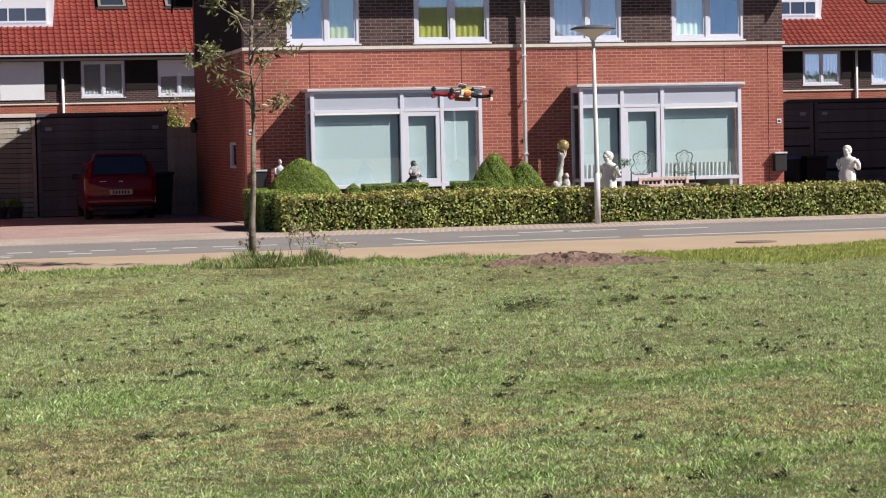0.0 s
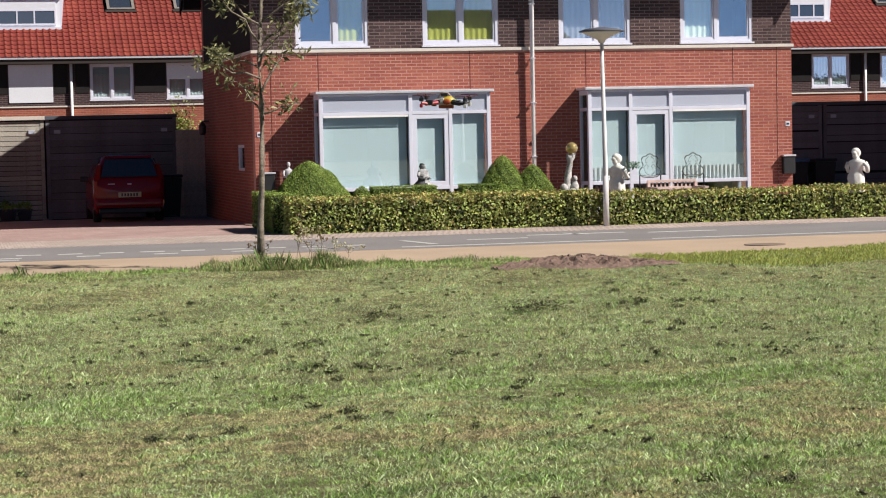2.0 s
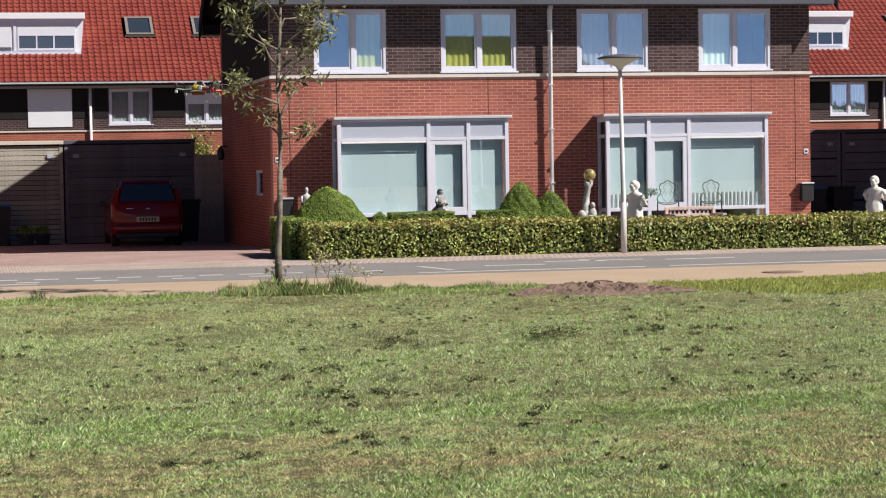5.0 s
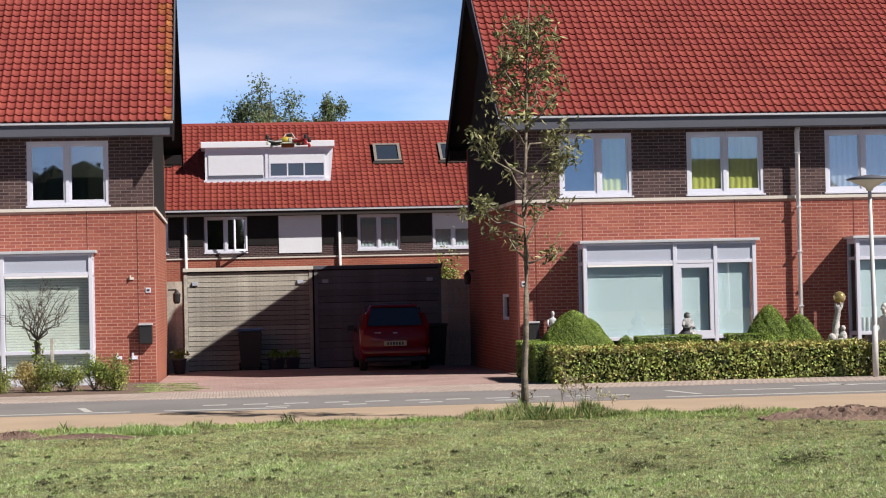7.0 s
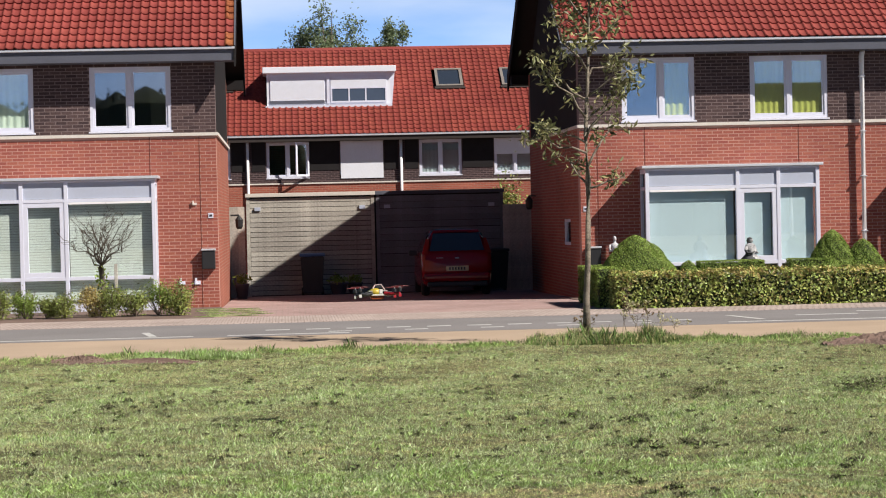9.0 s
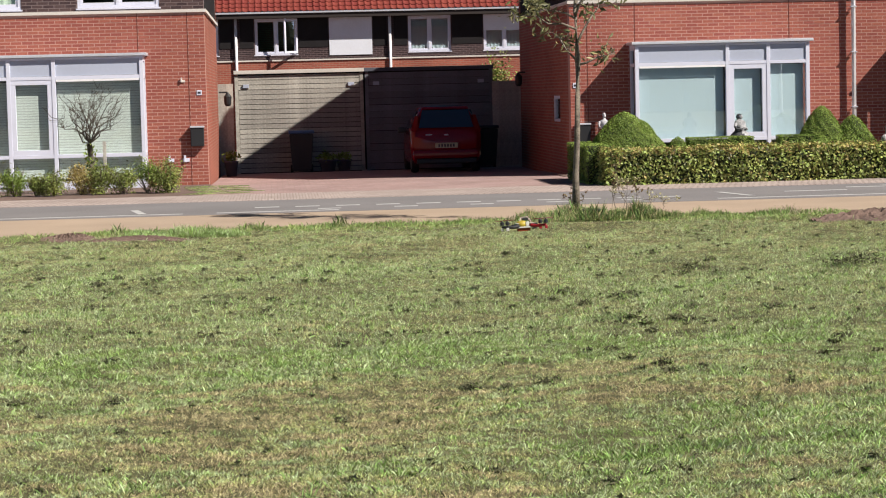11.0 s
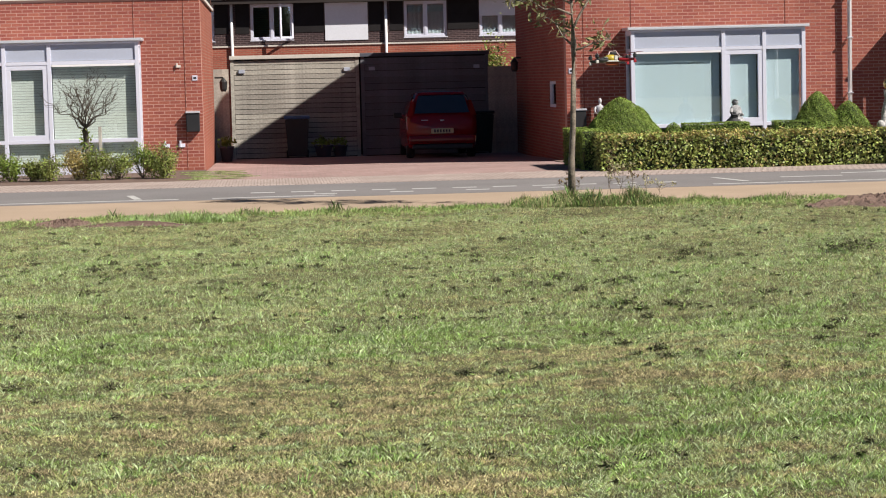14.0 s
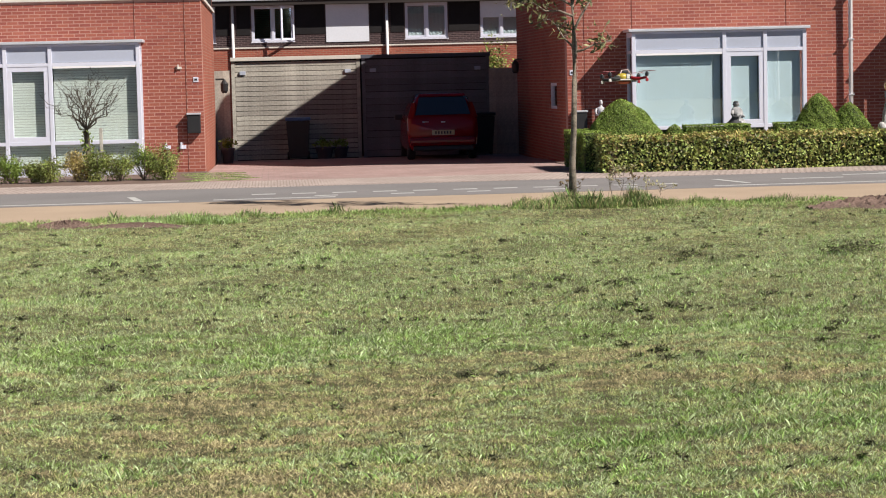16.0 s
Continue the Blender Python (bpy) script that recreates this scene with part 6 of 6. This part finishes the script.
RNG2 = np.random.default_rng(99)
pts = []
for k in range(900):
    y = 8.5 + 18.5 * RNG2.random() ** 0.7
    if k % 3:
        y = (9.6, 12.2, 15.5, 17.6, 19.8, 22.5, 24.8)[k % 7] + RNG2.normal() * 0.35
    x = RNG2.uniform(-0.15, 0.45) * y
    if k % 2 and (y < 13.0 or y > 21.5):
        continue
    pts.append(clod(x, y, 0.008 + 0.034 * RNG2.random() ** 4 if y < 14 else 0.008 + 0.042 * RNG2.random() ** 7, 500 + k)[0])
for x, y, r in ((5.30, 19.6, 0.17), (3.95, 20.3, 0.10), (5.5, 19.75, 0.12)):
    pts.append(clod(x, y, r, int(x * 100))[0])
pts = np.concatenate(pts)
tagged(leaf_cloud("grass_wads", pts, 0.014, [CUT_AND_SHADE, BLADE_DEEP], None, RNG2, np.tile((0.0, -0.2, 1.0), (len(pts), 1)), 3.0, 0.9, (RNG2.random(len(pts)) < 0.15).astype(int)), "dark wads of cut grass on the field", "clippings", kind="stuff")

WEED_GREEN = leaf_material("dark_weed_leaf", (0.15, 0.22, 0.07), (0.10, 0.15, 0.045), 0.25, 0.6, 0.5)


# weeds and tall grass round the tree's foot
def tuft(name, x, y, r, n, h, mats, seed, label):
    rng = np.random.default_rng(seed)
    a, d = rng.random(n) * 6.283, r * np.sqrt(rng.random(n))
    bx, by = x + d * np.cos(a) * 1.5, y + d * np.sin(a) * 0.6
    base = np.stack([bx, by, np.where(by < 31.0, lie(bx, by), 0.01)], 1)
    hh = h * rng.uniform(0.4, 1.0, n) * (1 - 0.5 * d / r)
    hh *= 0.3 + 0.9 * patch(bx, by, 8.0, 17) ** 1.6 + 0.25 * rng.random(n)
    w = rng.uniform(-1, 1, (n, 2)) * 0.45
    tip = base + np.stack([w[:, 0] * hh, w[:, 1] * hh, hh], 1)
    mid = base + np.stack([w[:, 0] * hh * 0.3, w[:, 1] * hh * 0.3, hh * 0.6], 1)
    s = np.stack([np.cos(a), np.sin(a), 0 * a], 1) * 0.0022
    v = np.stack([base - s, base + s, mid + s, tip, mid - s], 1).reshape(-1, 3)
    ob = mesh_np(name, v, np.arange(n)[:, None] * 5 + np.array([[0, 1, 2, 3, 4]]), mats, None, rng.integers(0, len(mats), n))
    return tagged(ob, label, "grass", kind="stuff")


tuft("tall_grass", 4.2, 27.55, 0.7, 9500, 0.27, [WEED_GREEN, WEED_GREEN, BLADE_DEEP, BLADE_DRY], 71, "tuft of tall grass at the tree's foot")
tuft("tall_grass", 3.85, 27.8, 0.5, 5200, 0.29, [WEED_GREEN, BLADE_DEEP, BLADE_DRY], 72, "tuft of tall grass at the tree's foot")
for k, (wx, wy) in enumerate(((-1.05, 38.2), (-0.85, 38.9), (-1.0, 39.6), (-1.1, 40.4), (-1.15, 41.2))):
    tuft("drive_weeds", wx, wy, 0.42, 1700, 0.04, [BLADE_DEEP, WEED_GREEN, BLADE_MID], 93 + k, "low weeds on the driveway's corner")
for k, (x, y) in enumerate(((5.9, 27.6), (3.0, 28.2), (0.9, 28.1), (-0.6, 28.1), (-1.9, 27.9), (2.0, 28.15), (5.2, 28.3), (6.8, 28.2))):
    tuft("tall_grass", x, y - 0.5 * (k > 0), 0.5, 1000, 0.13, [BLADE_DEEP, WEED_GREEN], 80 + k, "longer uncut grass along the path's edge")


def weed(x, y, h, seed):
    """A dry flowering weed: a stalk with side sprigs."""
    rng = np.random.default_rng(seed)
    g = empty("weed", pose(x, y, 0.0))
    bm = bmesh.new()
    pts = limb(bm, (0, 0, 0), (rng.normal() * 0.08, 0, h), 0.006, 0.002, rng, 4)
    heads = []
    for k in range(9):
        a = pts[2].lerp(pts[4], rng.random())
        e = a + Vector((rng.normal() * 0.07, rng.normal() * 0.05, rng.uniform(0.02, 0.1)))
        limb(bm, a, e, 0.003, 0.0015, rng, 4)
        heads.append(e)
    part("stalk", bm, BARK, g)
    c = np.concatenate([np.array(e) + rng.normal(size=(7, 3)) * 0.015 for e in heads])
    tagged(leaf_cloud("flower", c, 0.022, HAY if seed % 2 else WEED, g, rng), kind="stuff")
    return tagged(g, "dry brown weed at the tree's foot", "weed", "weeds by the tree")


WEED = leaf_material("brown_seed_heads", (0.20, 0.14, 0.07), (0.14, 0.09, 0.05))
for k, (x, y, h) in enumerate(((4.5, 28.4, 0.55), (4.62, 28.3, 0.45), (4.75, 28.2, 0.4), (4.95, 28.0, 0.3), (3.95, 28.3, 0.34), (4.35, 28.1, 0.45), (4.55, 28.2, 0.66), (5.05, 27.9, 0.25), (3.8, 28.0, 0.26))):
    weed(x, y, h, 300 + k)


def soil_patch(x, y, rx, ry, h, seed):
    """A flat heap of crumbled earth."""
    rng = np.random.default_rng(seed)
    n = 46
    u, v = np.meshgrid(np.linspace(-1, 1, n), np.linspace(-1, 1, n))
    d = np.sqrt(u ** 2 + v ** 2) * (1 + 0.16 * np.sin(3 * np.arctan2(v, u) + 1) + 0.1 * np.sin(7 * np.arctan2(v, u)))
    z = h * np.clip(1 - d ** 2, -0.6, 1) * (0.35 + 1.1 * rng.random((n, n)))
    gx_, gy_ = x + u * rx, y + v * ry
    p = np.stack([gx_, gy_, lie(gx_, gy_) + z], -1).reshape(-1, 3)
    i = (np.arange(n - 1)[:, None] * n + np.arange(n - 1)[None, :]).ravel()[:, None]
    ob = mesh_np("soil_mound", p, i + np.array([[0, 1, n + 1, n]]), [SOIL])
    return tagged(ob, "low heap of bare brown earth on the grass", "soil mound")


soil_patch(7.85, 26.1, 1.3, 0.85, 0.10, 5)
soil_patch(-2.6, 27.0, 0.35, 0.3, 0.05, 6)
soil_patch(-1.7, 26.35, 0.7, 0.16, 0.04, 7)
tuft("tall_grass", -1.15, 26.85, 0.55, 4200, 0.17, [BLADE_DEEP, BLADE_DEEP, BLADE], 97, "hummock of longer dark green grass at the path's edge")

# ---- the small flying machine ----
DRED = material("red_plastic", (0.36, 0.015, 0.025), rough=0.4, vary=0.08)
DWHITE = material("white_plastic", (0.62, 0.60, 0.56), rough=0.35, vary=0.04)
DYELLOW = material("yellow_canopy", (0.46, 0.34, 0.04), rough=0.4, vary=0.05)
DORANGE = material("orange_battery_wrap", (0.36, 0.07, 0.02), rough=0.5, vary=0.1)
GREEN_TAPE = material("green_tape", (0.10, 0.20, 0.05), rough=0.5)
PROPDARK = material("dark_red_propeller", (0.16, 0.015, 0.02), rough=0.5)


def quadcopter():
    """A four-armed model: red arms ahead (-x), black arms with white feet behind, a yellow canopy; its origin is its middle."""
    q = empty("quadcopter")
    part("body", boxes((-0.075, 0.075, -0.04, 0.04, -0.018, -0.006), (-0.08, 0.08, -0.035, 0.035, 0.018, 0.024), bevel=0.004), DWHITE, q, "white frame plates")
    for sx in (-0.06, 0.06):
        for sy in (-0.028, 0.028):
            part("standoff", tube(bmesh.new(), [(sx, sy, -0.006), (sx, sy, 0.018)], 0.005, 6), BLACK, q)
    bm = bmesh.new()
    ball(bm, (0.02, 0, 0.012), (0.055, 0.045, 0.036))
    part("canopy", bm, DYELLOW, q, "yellow canopy", True)
    part("stripe", boxes((-0.036, -0.008, -0.042, 0.042, -0.004, 0.034), bevel=0.004), DWHITE, q, "white canopy band")
    part("tape", boxes((0.066, 0.082, -0.024, 0.024, 0.012, 0.026), bevel=0.003), GREEN_TAPE, q, "green tape")
    bm = bmesh.new()
    ball(bm, (0.015, -0.044, 0.006), (0.030, 0.010, 0.022))
    part("emblem", bm, DORANGE, q, "orange-red oval mark")
    part("battery", boxes((-0.05, 0.06, -0.022, 0.022, -0.045, -0.019), bevel=0.006), DORANGE, q, "orange battery")
    part("camera_box", boxes((-0.105, -0.07, -0.02, 0.02, -0.03, 0.012), bevel=0.004), BLACK, q, "black camera housing")
    part("speed_controller", boxes((-0.13, -0.085, -0.095, -0.055, -0.012, 0.02), bevel=0.004), BLACK, q, "black speed controller")
    part("video_sender", boxes((0.08, 0.11, -0.03, 0.03, -0.02, 0.015), bevel=0.004), BLACK, q, "black video sender")
    part("receiver", boxes((-0.035, 0.015, -0.018, 0.018, 0.046, 0.066), bevel=0.004), BLACK, q, "black receiver")
    bm = bmesh.new()
    tube(bm, [(-0.06, 0.01, 0.03), (-0.03, 0, 0.075), (0.02, -0.01, 0.07), (0.04, 0.01, 0.04)], 0.006, 6)
    part("cable", bm, WOOD, q, "loose tan cable")
    for sx in (-1, 1):
        for sy in (-1, 1):
            tip = Vector((sx * 0.165, sy * 0.115, 0.0))
            root = Vector((sx * 0.055, sy * 0.03, 0.0))
            arm = part("arm", tube(bmesh.new(), [root, root.lerp(tip, 0.5) + Vector((0, 0, -0.008)), tip], [0.016, 0.013, 0.011], 8), DRED if sx < 0 else BLACK, q, "red arm" if sx < 0 else "black arm")
            part("leg", boxes((tip.x - 0.011, tip.x + 0.011, tip.y - 0.011, tip.y + 0.011, -0.034, -0.008), bevel=0.004), DRED if sx < 0 else DWHITE, arm)
            part("motor", lathe(bmesh.new(), [(0.013, 0), (0.017, 0.004), (0.017, 0.026), (0.008, 0.032), (0.004, 0.042)], 12, (tip.x, tip.y, 0.012)), BLACK, arm, "black motor")
            pr = part("propeller", tube(bmesh.new(), [(-0.075, 0, 0), (-0.03, 0.004, 0.002), (0, 0, 0), (0.03, -0.004, 0.002), (0.075, 0, 0)], [0.002, 0.004, 0.004, 0.004, 0.002], 6), PROPDARK, q, "red propeller")
            pr.location = (tip.x, tip.y, 0.052)
            pr.rotation_euler = (0, 0, 0.4 * sx + 0.9 * sy)
            PROPS.append((pr, tip.x, tip.y, sx * sy))
    return tagged(q, "small quadcopter with red and black arms and yellow canopy", "drone")


PROPS = []
drone = quadcopter()

FLIGHT = [
    (0.0, 3.544, 14.620, 1.967, 4, 2, 20),
    (0.5, 3.549, 14.620, 1.953, 4, 2, 8),
    (1.0, 3.589, 14.878, 1.947, 4, 3, 0),
    (1.5, 3.641, 15.308, 1.949, 4, 3, -14),
    (2.0, 3.621, 15.738, 1.952, 4, 2, -22),
    (2.5, 3.514, 16.168, 1.969, 4, 3, -12),
    (3.0, 3.315, 16.598, 1.975, 4, 3, 0),
    (3.2, 3.165, 16.770, 1.972, 4, 2, 4),
    (3.7, 2.823, 17.200, 2.070, 4, 2, 20),
    (4.2, 2.478, 17.716, 2.206, 4, 2, 70),
    (4.7, 2.135, 18.318, 2.311, 4, 1, 125),
    (5.1, 1.873, 18.748, 2.379, 4, 0, 165),
    (5.3, 1.721, 18.920, 2.425, 4, 0, 180),
    (5.5, 1.572, 18.920, 2.498, 4, 0, 180),
    (6.0, 1.166, 18.920, 2.700, 4, -1, 178),
    (6.3, 0.960, 18.920, 2.899, 4, -1, 176),
    (6.5, 0.843, 18.834, 2.878, 4, 0, 174),
    (6.8, 0.697, 18.662, 2.852, 4, 0, 172),
    (7.0, 0.581, 18.490, 3.008, 4, 0, 170),
    (7.2, 0.553, 18.318, 2.967, 4, 0, 170),
    (7.5, 0.474, 18.060, 2.720, 4, 2, 172),
    (7.8, 0.433, 18.060, 2.221, 4, 3, 175),
    (8.0, 0.445, 18.060, 2.190, 4, 2, 178),
    (8.2, 0.465, 18.060, 2.042, 4, 0, 178),
    (8.5, 0.541, 17.888, 1.745, 4, -2, 180),
    (8.8, 0.654, 17.716, 1.356, 4, 0, 184),
    (9.0, 0.737, 17.630, 1.084, 4, 0, 188),
    (9.2, 0.820, 17.888, 0.824, 4, 0, 188),
    (9.5, 1.028, 18.490, 0.534, 4, 0, 186),
    (9.8, 1.216, 18.490, 0.420, 4, 2, 184),
    (10.0, 1.340, 18.318, 0.361, 4, 2, 184),
    (10.2, 1.467, 18.232, 0.341, 4, 2, 184),
    (10.7, 1.828, 18.060, 0.492, 4, 2, 184),
    (11.2, 2.210, 17.888, 0.625, 4, 2, 186),
    (11.7, 2.491, 17.716, 0.784, 4, 1, 186),
    (12.3, 2.715, 17.630, 0.899, 4, -3, 186),
    (12.5, 2.776, 17.630, 1.010, 4, -5, 186),
    (13.0, 2.853, 17.888, 1.391, 4, -5, 185),
    (13.5, 2.869, 18.060, 1.730, 4, -2, 184),
    (14.0, 2.919, 18.232, 1.828, 4, 0, 186),
    (14.5, 2.957, 18.318, 1.693, 4, 3, 186),
    (15.0, 2.953, 18.232, 1.565, 4, 2, 186),
    (15.5, 2.981, 18.232, 1.571, 4, 0, 188),
    (16.0, 3.025, 18.318, 1.682, 4, 0, 188),
]


def motions():
    walk(drone, [(t, pose(x, y, z - 0.012, pitch, roll, yaw)) for t, x, y, z, pitch, roll, yaw in FLIGHT])
    for pr, x, y, s in PROPS:
        walk(pr, [(0.1 * k, pose(x, y, 0.052, 0, 0, s * 80 * k)) for k in range(161)])


motions()
